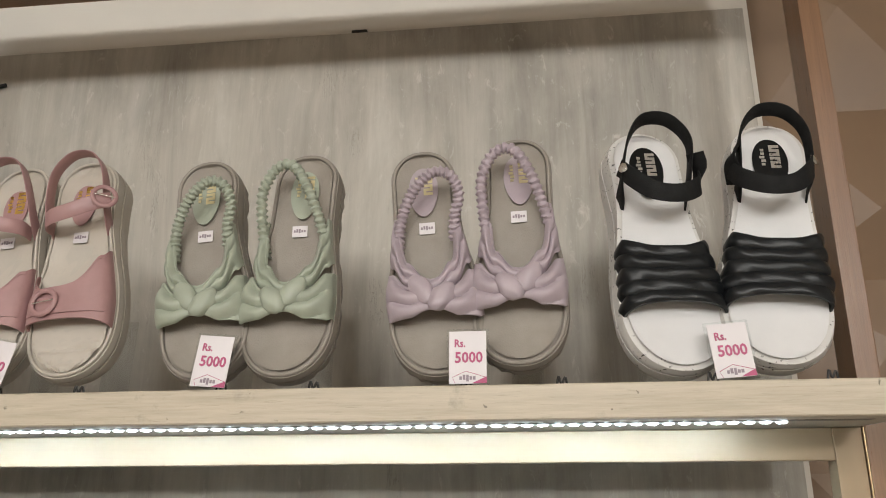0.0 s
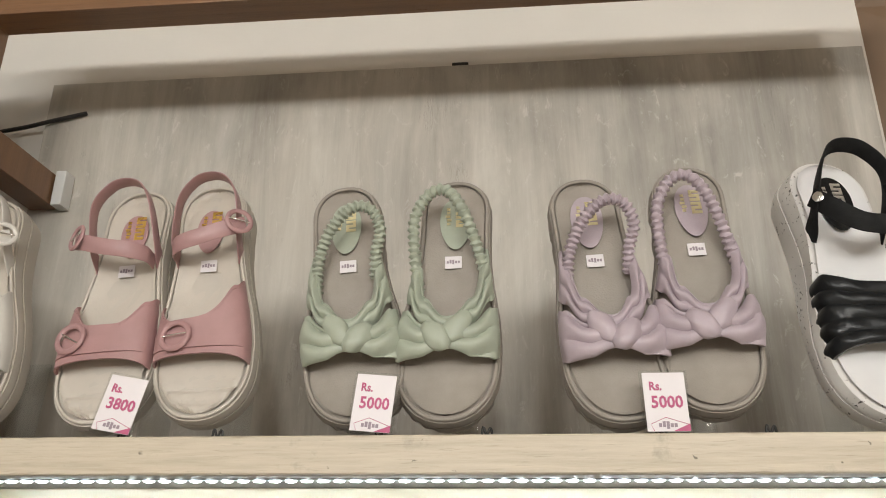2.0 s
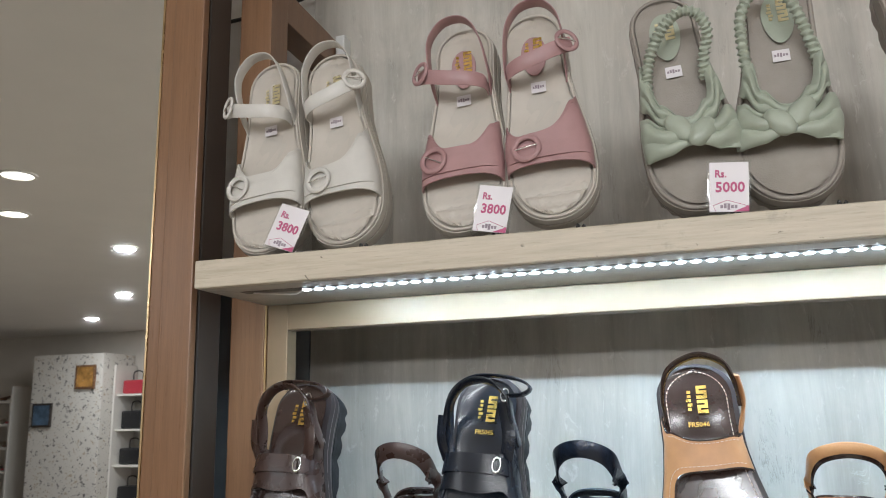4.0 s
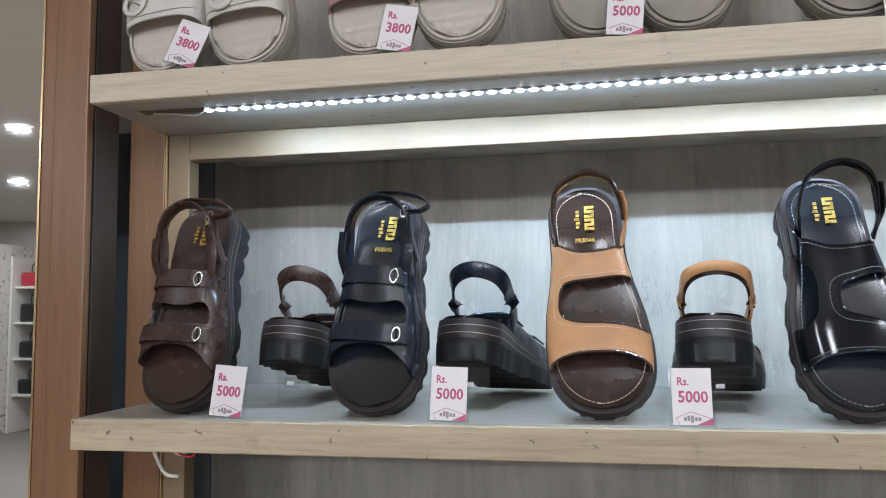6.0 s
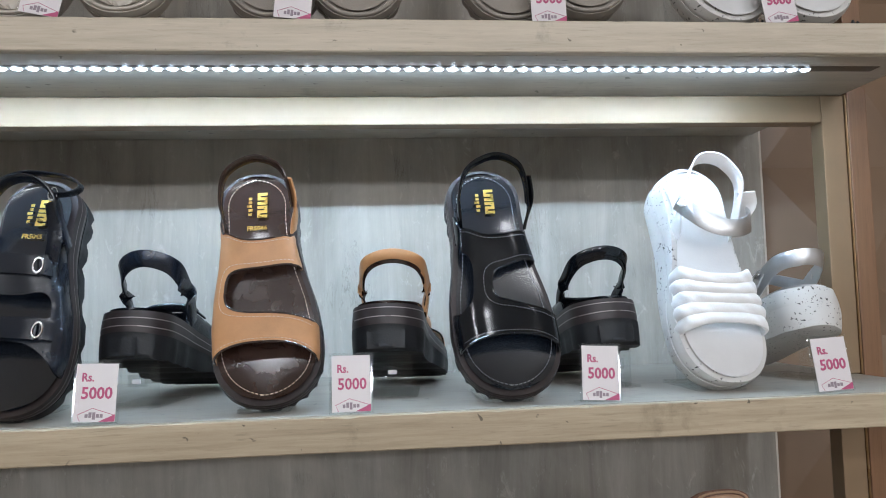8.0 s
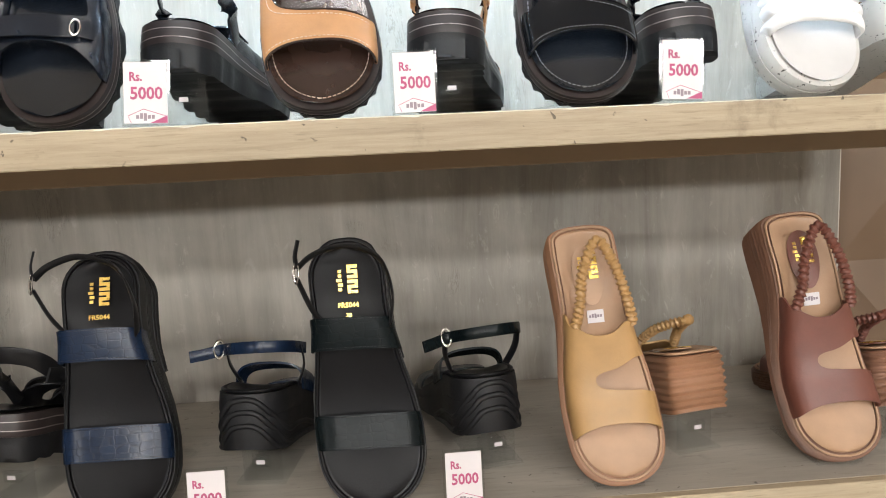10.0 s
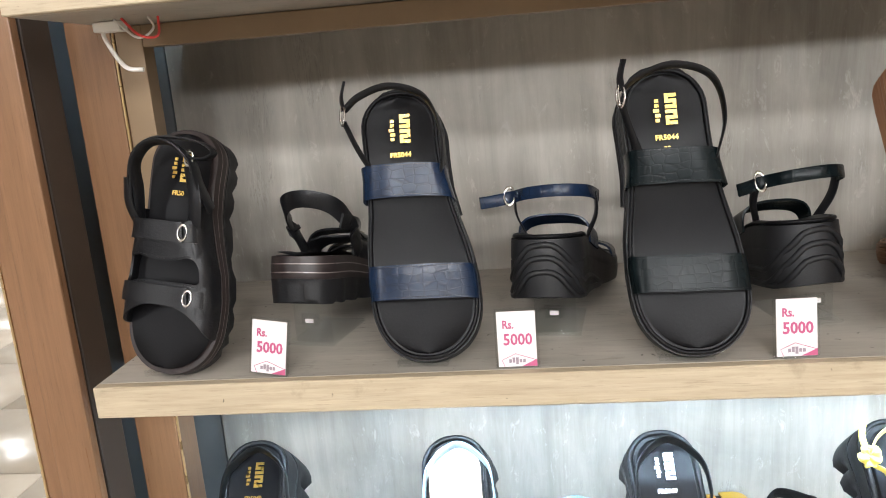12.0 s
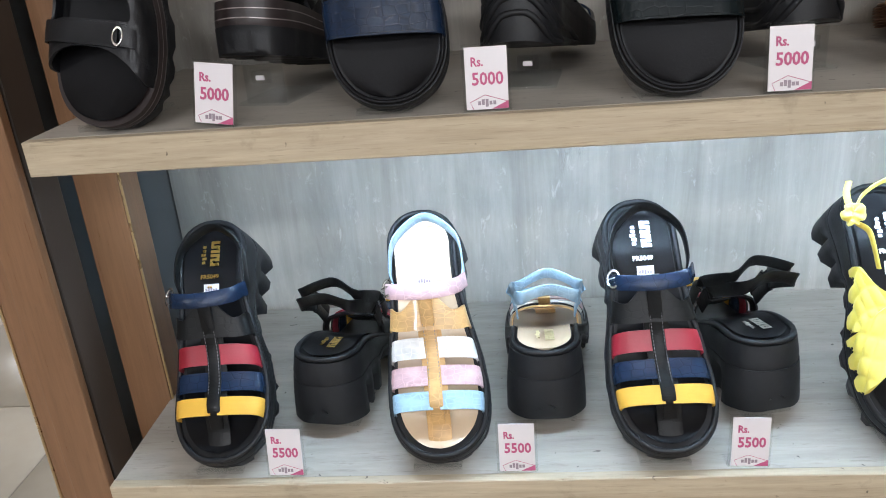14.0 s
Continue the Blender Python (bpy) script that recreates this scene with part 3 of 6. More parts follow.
def led_strip(k):
    z, y = TOPS[k] - THICK, FRONTS[k] + 0.058
    ob = thing("led_strip", "bright cool white led tape in a groove under a shelf", "light strip", "led strips under the shelves")
    # no recess is cut: a flat strip carries the groove's shade as colour
    box("groove", (-0.585, y - 0.010, z - 0.0006), (0.735, y + 0.010, z - 0.0001), DARK_AND_SHADE, ob, "dark routed groove", bevel=0)
    box("tape", (-0.497, y - 0.005, z - 0.0016), (0.649, y + 0.005, z - 0.0008), LEDTAPE, ob, bevel=0)
    n = 8
    # domes larger than the chips, so that their shape stands for the glow
    dome = [(0.0062 * math.cos(6.2832 * i / n) * r, 0.0062 * math.sin(6.2832 * i / n) * r, h) for r, h in ((1, 0), (0.9, -0.0012), (0.5, -0.002)) for i in range(n)]
    f = [(q * n + i, q * n + (i + 1) % n, (q + 1) * n + (i + 1) % n, (q + 1) * n + i) for q in range(2) for i in range(n)] + [tuple(2 * n + i for i in range(n))]
    me = None
    for i in range(69):
        if me is None:
            o = mesh_object("led", dome, f, LED, ob)
            me = o.data
        else:
            o = new("led", me)
            o.parent = ob
        o.location = (-0.492 + i * 1.136 / 68, y, z - 0.0016)
    mesh_object("lead_wire", *cord([(-0.497, y, z - 0.002), (-0.512, y + 0.004, z - 0.006), (-0.535, y - 0.002, z - 0.005), (-0.57, y, z - 0.0015)], 0.0012, 24), CABLE_WHITE, ob)


led_strip(0)
led_strip(2)

wire = thing("loose_wires", "loose white and red wires hanging under a shelf", "cable")
zz = TOPS[1] - THICK
mesh_object("white_wire", *cord([(-0.60, 0.12, zz - 0.002), (-0.595, 0.115, zz - 0.02), (-0.575, 0.11, zz - 0.05), (-0.555, 0.112, zz - 0.055)], 0.0025, 30), CABLE_WHITE, wire)
mesh_object("red_wire", *cord([(-0.56, 0.09, zz - 0.001), (-0.54, 0.085, zz - 0.02), (-0.52, 0.085, zz - 0.022), (-0.518, 0.088, zz - 0.002)], 0.0014, 30), CABLE_RED, wire)
mesh_object("white_loop", *cord([(-0.57, 0.092, zz - 0.001), (-0.545, 0.09, zz - 0.022), (-0.525, 0.088, zz - 0.014), (-0.53, 0.09, zz - 0.001)], 0.0013, 30), CABLE_WHITE, wire)
box("connector", (-0.603, 0.105, zz - 0.012), (-0.572, 0.125, zz - 0.001), CEIL, wire, "small white terminal block")
cab = thing("wall_cable", "black cable running along the wall behind the frame", "cable")
mesh_object("cable", *cord([(-1.3, 0.455, 2.50), (-0.9, 0.452, 2.497), (-0.74, 0.44, 2.505), (-0.66, 0.432, 2.515), (-0.60, 0.436, 2.53)], 0.004, 50), CABLE_BLACK, cab)
clip = tagged(box("cable_clip", (0.075, BACK + 0.002, 2.598), (0.105, BACK + 0.016, 2.606), CABLE_BLACK, bevel=0.002), "small black clip on the top edge of the back board", "clip")


# ---- sandals ----
# Each is built lying flat: toe at y = 0, heel at y = L, sole on z = 0.
class Last:
    """The footprint and the height of a sandal's top and bottom."""

    def __init__(self, L=0.28, W=0.048, toe=0.03, heel=0.045, side=1, square=False, block=False, curve=0.12):
        self.curve = curve
        self.L, self.W, self.toe, self.heel, self.side, self.square, self.block = L, W, toe, heel, side, square, block

    def half(self, s):
        s = min(1.0, max(0.0, s))
        w = np.interp(s, [0, 0.1, 0.2, 0.3, 0.42, 0.55, 0.66, 0.78, 0.88, 1], [0.86, 0.94, 0.99, 1, 0.93, 0.785, 0.70, 0.69, 0.70, 0.68])
        ct, ch = (0.16, 0.05) if self.square else (0.20, 0.14)
        if s < ct:
            w *= max(0, 1 - ((ct - s) / ct) ** 2.3) ** 0.45
        if s > 1 - ch:
            w *= max(0, 1 - ((s - 1 + ch) / ch) ** 2.2) ** (0.38 if self.square else 0.47)
        return w * self.W

    def mid(self, s):
        return self.side * self.curve * self.W * math.cos(math.pi * s)

    def top(self, s):
        u = min(1, max(0, (s - 0.28) / 0.55))
        return self.toe + (self.heel - self.toe) * u * u * (3 - 2 * u) + (0.003 * (1 - s / 0.18) ** 2 if s < 0.18 else 0)

    def low(self, s):
        z = 0.005 * (1 - s / 0.2) ** 2 if 0 <= s < 0.2 else 0.0
        if self.block and 0.42 < s < 0.66:
            z += (self.top(s) - 0.024) * math.sin(math.pi * (s - 0.42) / 0.24) ** 0.6
        if s > 0.93 and not self.block:
            z += 0.004 * ((s - 0.93) / 0.07) ** 2
        return z

    def rim(self, n=36):
        """(s, sign) round the footprint, denser at toe and heel."""
        ss = [(1 - math.cos(math.pi * i / n)) / 2 for i in range(n + 1)]
        return [(s, 1) for s in ss] + [(s, -1) for s in ss[-2:0:-1]]


def sole_layer(last, v0, v1, rings, grow, cap_low=True, cap_top=True, teeth=None, notch=False, n=36):
    """Rings between two heights (fractions of the sole); grow(v, s) pushes the wall outward."""
    rim = last.rim(n)
    k = len(rim)
    vs, fs = [], []
    arc, pts = [0.0], [(last.mid(s) + g * last.half(s), s * last.L) for s, g in rim]
    for a, b in zip(pts, pts[1:]):
        arc.append(arc[-1] + math.dist(a, b))
    for r in range(rings + 1):
        v = v0 + (v1 - v0) * r / rings
        for i, (s, g) in enumerate(rim):
            d = grow(v, s)
            if teeth and v < teeth[2] and not (notch and s > 0.93):
                d -= teeth[1] * (1 if math.sin(arc[i] * teeth[0]) > 0.35 else 0)
            h = last.half(s)
            x = last.mid(s) + g * (h + d * min(1, h / last.W * 1.5))
            y = last.L * s + d * (2 * s - 1) ** 3
            z0, z1 = last.low(s), last.top(s)
            if teeth and v <= v0 + 1e-6 and not (notch and s > 0.93) and math.sin(arc[i] * teeth[0]) > 0.35:
                z0 += teeth[1]
            if notch and s > 0.96 and v < 0.2:
                z0 += max(0.0, 0.016 - 0.85 * abs(x - last.mid(s)))
            vs.append((x, y, z0 + (z1 - z0) * v))
    for r in range(rings):
        for i in range(k):
            fs.append((r * k + i, r * k + (i + 1) % k, r * k + k + (i + 1) % k, r * k + k + i))
    half = k // 2
    for r, on in ((0, cap_low), (rings, cap_top)):
        if on:
            b = r * k
            fs.append((b, b + 1, b + k - 1))
            for i in range(1, half - 1):
                fs.append((b + i, b + i + 1, b + k - i - 1, b + k - i))
            fs.append((b + half - 1, b + half, b + half + 1))
    return vs, fs


def footbed(last, inset=0.003, lift=0.001, cup=0.004, ns=44, nw=16, s0=0.0, s1=1.0, dimple=None):
    vs, fs = [], []
    for i in range(ns + 1):
        s = s0 + (s1 - s0) * (1 - math.cos(math.pi * i / ns)) / 2
        sc = inset / last.L + s * (1 - 2 * inset / last.L)
        for j in range(nw + 1):
            w = math.sin((2 * j / nw - 1) * math.pi / 2)
            h = last.half(s) * (1 - inset / last.W)
            z = last.top(s) + lift + cup * (w * w - 0.6) * (0.4 + 0.6 * min(1, abs(s - 0.35) * 2))
            if dimple:
                z += dimple(s, w)
            vs.append((last.mid(s) + w * h, sc * last.L, z))
    m = nw + 1
    for i in range(ns):
        for j in range(nw):
            fs.append((i * m + j, i * m + j + 1, i * m + m + j + 1, i * m + m + j))
    return vs, fs


def over(last, y0, y1, height, tuck=0.006, lean=0.0, low=0.45, flare=1.0):
    """A band over the foot: (a, b) -> point; y0(a), y1(a) are its toe-side and heel-side edges as fractions of L."""
    def fn(a, b):
        t = math.pi * (1 - a)
        s = y0(a) + (y1(a) - y0(a)) * b
        h = (last.half(s) + 0.0015) * flare
        c, sn = math.cos(t), math.sin(t)
        x = last.mid(s) + math.copysign(abs(c) ** 0.72, c) * h
        z = last.top(s) - tuck + (abs(sn) ** low) * (height(a, b) if callable(height) else height) + lean * (b - 0.5)
        return (x, s * last.L, z)
    return fn


def const(v):
    return lambda a: v


def between(*stops):
    xs = [p for p, _ in stops]
    ys = [q for _, q in stops]

    def f(a):
        i = max(0, min(len(xs) - 2, sum(a >= x for x in xs) - 1))
        u = (a - xs[i]) / (xs[i + 1] - xs[i])
        u = min(1, max(0, u))
        u = u * u * (3 - 2 * u)
        return ys[i] + (ys[i + 1] - ys[i]) * u
    return f


def insole_print(last, parent, ink, code="", size_mark="", patch=None, patch_w=0.017, patch_l=0.034, centre=0.80, rows=(0.0, -0.024, -0.035)):
    """The maker's mark as plain shapes, with the readable article number under it."""
    yc = centre * last.L
    z = lambda y: last.top(y / last.L) + 0.0026
    tilt = math.atan2(last.top(centre + 0.08) - last.top(centre - 0.08), 0.16 * last.L)
    base = Matrix.Translation((last.mid(centre), yc, z(yc) - 0.001)) @ Matrix.Rotation(tilt, 4, "X")
    if patch:
        n = 32
        egg = [(patch_w * (1 + 0.12 * math.sin(t)) * math.cos(t), patch_l * math.sin(t), q) for q in (0, 0.0012) for t in [2 * math.pi * i / n for i in range(n)]]
        f = [tuple(range(n, 2 * n))] + [(i, (i + 1) % n, n + (i + 1) % n, n + i) for i in range(n)]
        mesh_object("heel_patch", [base @ Vector((x, y - 0.006, q)) for x, y, q in egg], f, patch, parent, "oval heel patch")
    marks = []
    bar = lambda x0, y0, x1, y1: marks.append(box_mesh((x0, y0, 0), (x1, y1, 0.0006), 0))
    # two hooked strokes facing opposite ways, beside a short column of ticks
    for y0, flip in ((0.0005, False), (-0.0125, True)):
        bar(0.001, y0, 0.0105, y0 + 0.0028)
        bar(0.001, y0 + 0.0045, 0.0105, y0 + 0.0073)
        bar(0.001, y0 + 0.0090, 0.0105, y0 + 0.0118)
        bar(0.001 if flip else 0.0077, y0 + 0.0028, 0.0038 if flip else 0.0105, y0 + 0.0045)
        bar(0.0077 if flip else 0.001, y0 + 0.0073, 0.0105 if flip else 0.0038, y0 + 0.0090)
    for q in range(5):
        bar(-0.0075 - (0.0014 if q == 2 else 0), -0.010 + q * 0.0039, -0.0042 + (0.001 if q == 1 else 0), -0.0074 + q * 0.0039)
    vf = join(marks)
    mesh_object("maker_mark", *moved(vf, base @ Matrix.Translation((-0.001, 0.005, 0.0014)) @ Matrix.Diagonal((1.2, 1.3, 1, 1))), ink, parent, "metallic stamped mark", smooth=False)
    if code:
        y = yc + rows[1]
        m = Matrix.Translation((last.mid(centre), y, z(y))) @ Matrix.Rotation(tilt, 4, "X")
        mesh_object("article_number", *moved(text_mesh(code, 0.0075), m), ink, parent, smooth=False)
    if size_mark:
        y = yc + rows[2]
        m = Matrix.Translation((last.mid(centre), y, z(y))) @ Matrix.Rotation(tilt, 4, "X")
        mesh_object("size_mark", *moved(text_mesh(size_mark, 0.0065), m), ink, parent, smooth=False)


def size_sticker(last, parent, s=0.64, dx=0.0):
    y = s * last.L
    tilt = math.atan2(last.top(s + 0.05) - last.top(s - 0.05), 0.1 * last.L)
    m = Matrix.Translation((last.mid(s) + dx, y, last.top(s) + 0.0022)) @ Matrix.Rotation(tilt, 4, "X")
    st = mesh_object("sticker", *moved(box_mesh((-0.0095, -0.0075, 0), (0.0095, 0.0075, 0.0005), 0), m), CARD, parent, "small white paper sticker", smooth=False)
    mesh_object("sticker_bar", *moved(join([box_mesh((-0.0075 + i * 0.0031, -0.0012 - (0.001 if i == 2 else 0), 0.0005), (-0.0052 + i * 0.0031, 0.0018 + (0.0014 if i in (1, 2) else 0), 0.0009), 0) for i in range(5)]), m), GREY_INK, st, smooth=False)


def round_buckle(parent, m, material, r=0.011, tube_r=0.0026, label=""):
    ob = mesh_object("buckle", *moved(ring_mesh(r, tube_r), m), material, parent, label or "round covered buckle")
    mesh_object("buckle_pin", *moved(cord([(-r, 0, 0.001), (0, 0, 0.0022), (r * 0.9, 0, 0.0012)], 0.0009, 8), m), STEEL, ob, "thin metal prong")
    return ob


def at_sheet(fn, a, b, off=0.0, spin=0.0):
    """A frame on a band: z out of it, x along a."""
    e = 1e-3
    p = Vector(fn(a, b))
    x = (Vector(fn(a + e, b)) - Vector(fn(a - e, b))).normalized()
    y = (Vector(fn(a, b + e)) - Vector(fn(a, b - e))).normalized()
    z = x.cross(y).normalized()
    if z.z < 0 and abs(z.z) > 0.15:
        z = -z
    y = z.cross(x)
    m = Matrix((x, y, z)).transposed().to_4x4()
    m.translation = p + z * off
    return m @ Matrix.Rotation(spin, 4, "Z")


def heel_path(last, s0, rise, back=0.012, left_s=None, wide=1.0, lean=0.0):
    """Round the heel from side to side, rising above the insole."""
    ls = left_s or s0
    z = last.top(s0)
    hl, hr = last.half(ls), last.half(s0)
    zb = last.top(0.95) + rise
    return [(last.mid(ls) - hl, ls * last.L, z - 0.004), (last.mid(ls) - hl * 1.04 * wide, (ls + 0.07) * last.L, z + rise * 0.5), (-last.half(0.88) * 0.96 * wide + lean, 0.86 * last.L, zb * 0.97), (-last.half(0.88) * 0.55 + lean, 0.945 * last.L + back * 0.7, zb), (lean, 0.965 * last.L + back, zb + 0.001), (last.half(0.88) * 0.55 + lean, 0.945 * last.L + back * 0.7, zb), (last.half(0.88) * 0.96 * wide + lean, 0.86 * last.L, zb * 0.97), (last.mid(s0) + hr * 1.04 * wide, (s0 + 0.07) * last.L, z + rise * 0.5), (last.mid(s0) + hr, s0 * last.L, z - 0.004)]


def plain_sole(root, last, out_mat, mid_mat, bed_mat, teeth=None, split=0.5, line=None, ribs=0, rim=0.0, wave=0.0, dimple=None, notch=False, out_label="", bed_label="", rim_mat=None, inset=None):
    bulge = lambda v, s: 0.0045 + 0.0015 * math.sin(math.pi * v) + (0.0016 * math.cos(2 * math.pi * ribs * v) if ribs else 0) + wave * math.sin(math.pi * v) * math.sin(9 * s) + (0.007 * (1 - v) * min(1, max(0, (s - 0.7) / 0.2)) if notch else 0)
    if split > 0:
        mesh_object("outsole", *sole_layer(last, 0, split, 6 if not ribs else 3 * ribs, bulge, teeth=teeth, notch=notch), out_mat, root, out_label)
    mesh_object("midsole", *sole_layer(last, split, 0.97, 5 if not ribs else 4 * ribs, lambda v, s: bulge(v, s) - (0.001 if v < split + 0.01 else 0)), mid_mat, root)
    if line:
        for v in line[1]:
            mesh_object("welt_line", *sole_layer(last, v, v + 0.022, 2, lambda q, s: bulge(q, s) + 0.0007, False, False), line[0], root, "thin contrasting welt line")
    if rim:
        mesh_object("rim", *rim_tube(last, rim), rim_mat or bed_mat, root, "raised rolled rim")
    mesh_object("footbed", *footbed(last, inset or 0.001 + rim, 0.0012, dimple=dimple), bed_mat, root, bed_label)


def rim_tube(last, r):
    pts = [(last.mid(s) + g * max(0, last.half(s) + 0.001), s * last.L + (0.001 if s > 0.5 else -0.001), last.top(s) + 0.001) for s, g in last.rim(30)]
    return sweep(pts, (0, 0, 1), [(a * 1.0, b) for a, b in round_profile(r, 8)], True)


# buckled comfort sandal (cream or pink)
def buckle_sandal(label, upper, side, ink, patch):
    last = Last(0.292, 0.0515, 0.03, 0.042, side)
    root = thing("sandal", label, "sandal", "sandals on display")
    cells = lambda s, w: 0.0055 * (abs(math.sin(s * 62)) * abs(math.sin(w * 9 + (s * 31))) - 0.4) * (1 if s < 0.52 else 0.35) - (0.0022 if 0.50 < s < 0.53 + 0.05 * (1 - w * w) else 0)
    plain_sole(root, last, CREAM_SOLE, CREAM_SOLE, CREAM_BED, split=0.55, rim=0.0022, dimple=cells, bed_label="dimpled cream footbed")
    lo = between((0, 0.20), (0.5, 0.215), (1, 0.19))
    hi = between((0, 0.45), (0.36, 0.355), (0.46, 0.36), (0.8, 0.50), (1, 0.54)) if side > 0 else between((0, 0.48), (0.2, 0.45), (0.44, 0.355), (0.54, 0.355), (0.8, 0.45), (1, 0.48))
    vamp = over(last, lo, hi, 0.030)
    mesh_object("vamp", *sheet(vamp, 40, 12, 0.0022, disp=lambda a, b: 0.0012 * math.sin(9 * a + 4 * b) * b), upper, root)
    tab = over(last, between((0, 0.235), (1, 0.24)), between((0, 0.315), (1, 0.30)), 0.0325)
    mesh_object("buckle_strap", *sheet(lambda a, b: tab(0.02 + 0.84 * a, b), 30, 4, 0.002), upper, root)
    round_buckle(root, at_sheet(vamp, 0.40 if side > 0 else 0.34, 0.50, 0.0060), upper, 0.0155, 0.0034)
    mesh_object("stitching", *stitches([Vector(vamp(a, 0.95)) + Vector((0, -0.001, 0.0014)) for a in np.linspace(0.03, 0.97, 50)], (0, 0, 1)), upper, root)
    mesh_object("heel_strap", *ribbon(heel_path(last, 0.64, 0.034, 0.004), (0.0, -0.05, 1), 0.017, 0.0022, 60), upper, root)
    z = last.top(0.7)
    ank = [(-0.037, 0.66 * last.L, z + 0.006), (-0.036, 0.655 * last.L, z + 0.026), (-0.020, 0.65 * last.L, z + 0.041), (0.006, 0.665 * last.L, z + 0.045), (0.030, 0.70 * last.L, z + 0.041), (0.047, 0.735 * last.L, z + 0.030)]
    if side < 0:
        ank = [(-x * (1.06 if x > 0 else 1), y - 0.006, q) for x, y, q in ank[::-1]]
    mesh_object("ankle_strap", *ribbon(ank, (0, 0.9, 0.35), 0.0185, 0.0022, 40), upper, root)
    bx = ank[-1] if side > 0 else ank[0]
    round_buckle(root, Matrix.Translation((bx[0] * 0.9, bx[1], bx[2] + 0.008)) @ Matrix.Rotation(radians(35 * side), 4, "Y"), upper, 0.0135, 0.0030)
    insole_print(last, root, ink, patch=patch, patch_w=0.0165, patch_l=0.030)
    size_sticker(last, root, 0.62)
    return root, last


# knotted sandal with gathered sling
def knot_sandal(label, upper, side, ink, code, size_mark):
    last = Last(0.290, 0.0515, 0.03, 0.042, side)
    root = thing("sandal", label, "sandal", "sandals on display")
    plain_sole(root, last, TAUPE_SOLE, TAUPE_SOLE, TAUPE_BED, split=0.5, rim=0.0026, teeth=(420, 0.0014, 0.42), bed_label="woven-textured taupe footbed")
    def gathers(n, deep, puff):
        def fn(a, b):
            u = abs(a - 0.5) * 2
            fan = abs(math.sin(math.pi * (n * b + 0.25 * math.sin(5 * a)))) ** 0.6
            return deep * (fan - 0.6) * math.exp(-((u - 0.32) / 0.30) ** 2) + puff * math.sin(math.pi * min(1, 1.15 * u)) * math.sin(math.pi * b) ** 0.7
        return fn
    lo = between((0, 0.225), (0.15, 0.20), (0.38, 0.20), (0.5, 0.225), (0.62, 0.20), (0.85, 0.20), (1, 0.225))
    hi = between((0, 0.42), (0.2, 0.40), (0.4, 0.325), (0.5, 0.305), (0.6, 0.325), (0.8, 0.40), (1, 0.42))
    bow = over(last, lo, hi, lambda a, b: 0.031 + 0.005 * math.exp(-((a - 0.5) / 0.15) ** 2), flare=1.03)
    mesh_object("bow", *sheet(bow, 64, 26, 0.002, disp=gathers(2, 0.0085, 0.009)), upper, root, "soft gathered bow")
    lo = between((0, 0.47), (0.2, 0.43), (0.38, 0.335), (0.5, 0.29), (0.62, 0.335), (0.8, 0.43), (1, 0.47))
    hi = between((0, 0.665), (0.10, 0.66), (0.24, 0.575), (0.38, 0.435), (0.5, 0.355), (0.62, 0.435), (0.76, 0.575), (0.90, 0.66), (1, 0.665))
    wings = over(last, lo, hi, lambda a, b: 0.028 + 0.006 * math.exp(-((a - 0.5) / 0.15) ** 2), flare=1.02)
    mesh_object("instep_band", *sheet(wings, 64, 22, 0.002, disp=gathers(2, 0.008, 0.007)), upper, root)

    def lump(rx, ry, rz, turns):
        def fn(a, b):
            t, p = 2 * math.pi * a, math.pi * (0.02 + 0.96 * b)
            k = 1 + 0.05 * math.sin(turns * t + 4 * p) + 0.03 * math.sin(2 * turns * t - 3 * p)
            return (rx * math.cos(p) * (1 + 0.1 * math.sin(t)), ry * k * math.sin(p) ** 0.8 * math.cos(t), rz * k * math.sin(p) ** 0.8 * math.sin(t))
        return sheet(fn, 32, 18, 0.0006)
    m = at_sheet(bow, 0.5 - 0.035 * side, 0.95, 0.002, radians(-38 * side))
    mesh_object("knot_wrap", *moved(lump(0.0195, 0.0120, 0.0085, 2), m), upper, root, "folded wrap of the knot")
    m = at_sheet(bow, 0.5 + 0.03 * side, 0.55, 0.003, radians(48 * side))
    mesh_object("knot", *moved(lump(0.0185, 0.0125, 0.0095, 3), m), upper, root, "plump centre knot")
    z = last.top(0.6)
    if side > 0:
        loop = [(-0.037, 0.51, 0.004), (-0.031, 0.63, 0.022), (-0.014, 0.735, 0.038), (0.010, 0.80, 0.046), (0.031, 0.785, 0.045), (0.040, 0.71, 0.036), (0.033, 0.63, 0.022), (0.030, 0.545, 0.008)]
    else:
        loop = [(-0.036, 0.50, 0.004), (-0.040, 0.65, 0.022), (-0.038, 0.765, 0.036), (-0.022, 0.855, 0.044), (-0.002, 0.865, 0.046), (0.014, 0.79, 0.042), (0.028, 0.675, 0.026), (0.040, 0.53, 0.006)]
    path = [(x, y * last.L, z + q) for x, y, q in loop]
    mesh_object("sling", *scrunch(path, 0.0060, 34, 170, 3 if side > 0 else 4), upper, root, "gathered elastic sling strap")
    insole_print(last, root, ink, code, size_mark, patch=upper, patch_w=0.0180, patch_l=0.035, centre=0.82)
    size_sticker(last, root, 0.625)
    return root, last


def pleats(n, depth):
    return lambda a, b: depth * (abs(math.sin(math.pi * n * b)) ** 0.7) * (0.75 + 0.25 * math.sin(5 * a + 9 * b)) + 0.0006 * math.sin(31 * a + 17 * b)


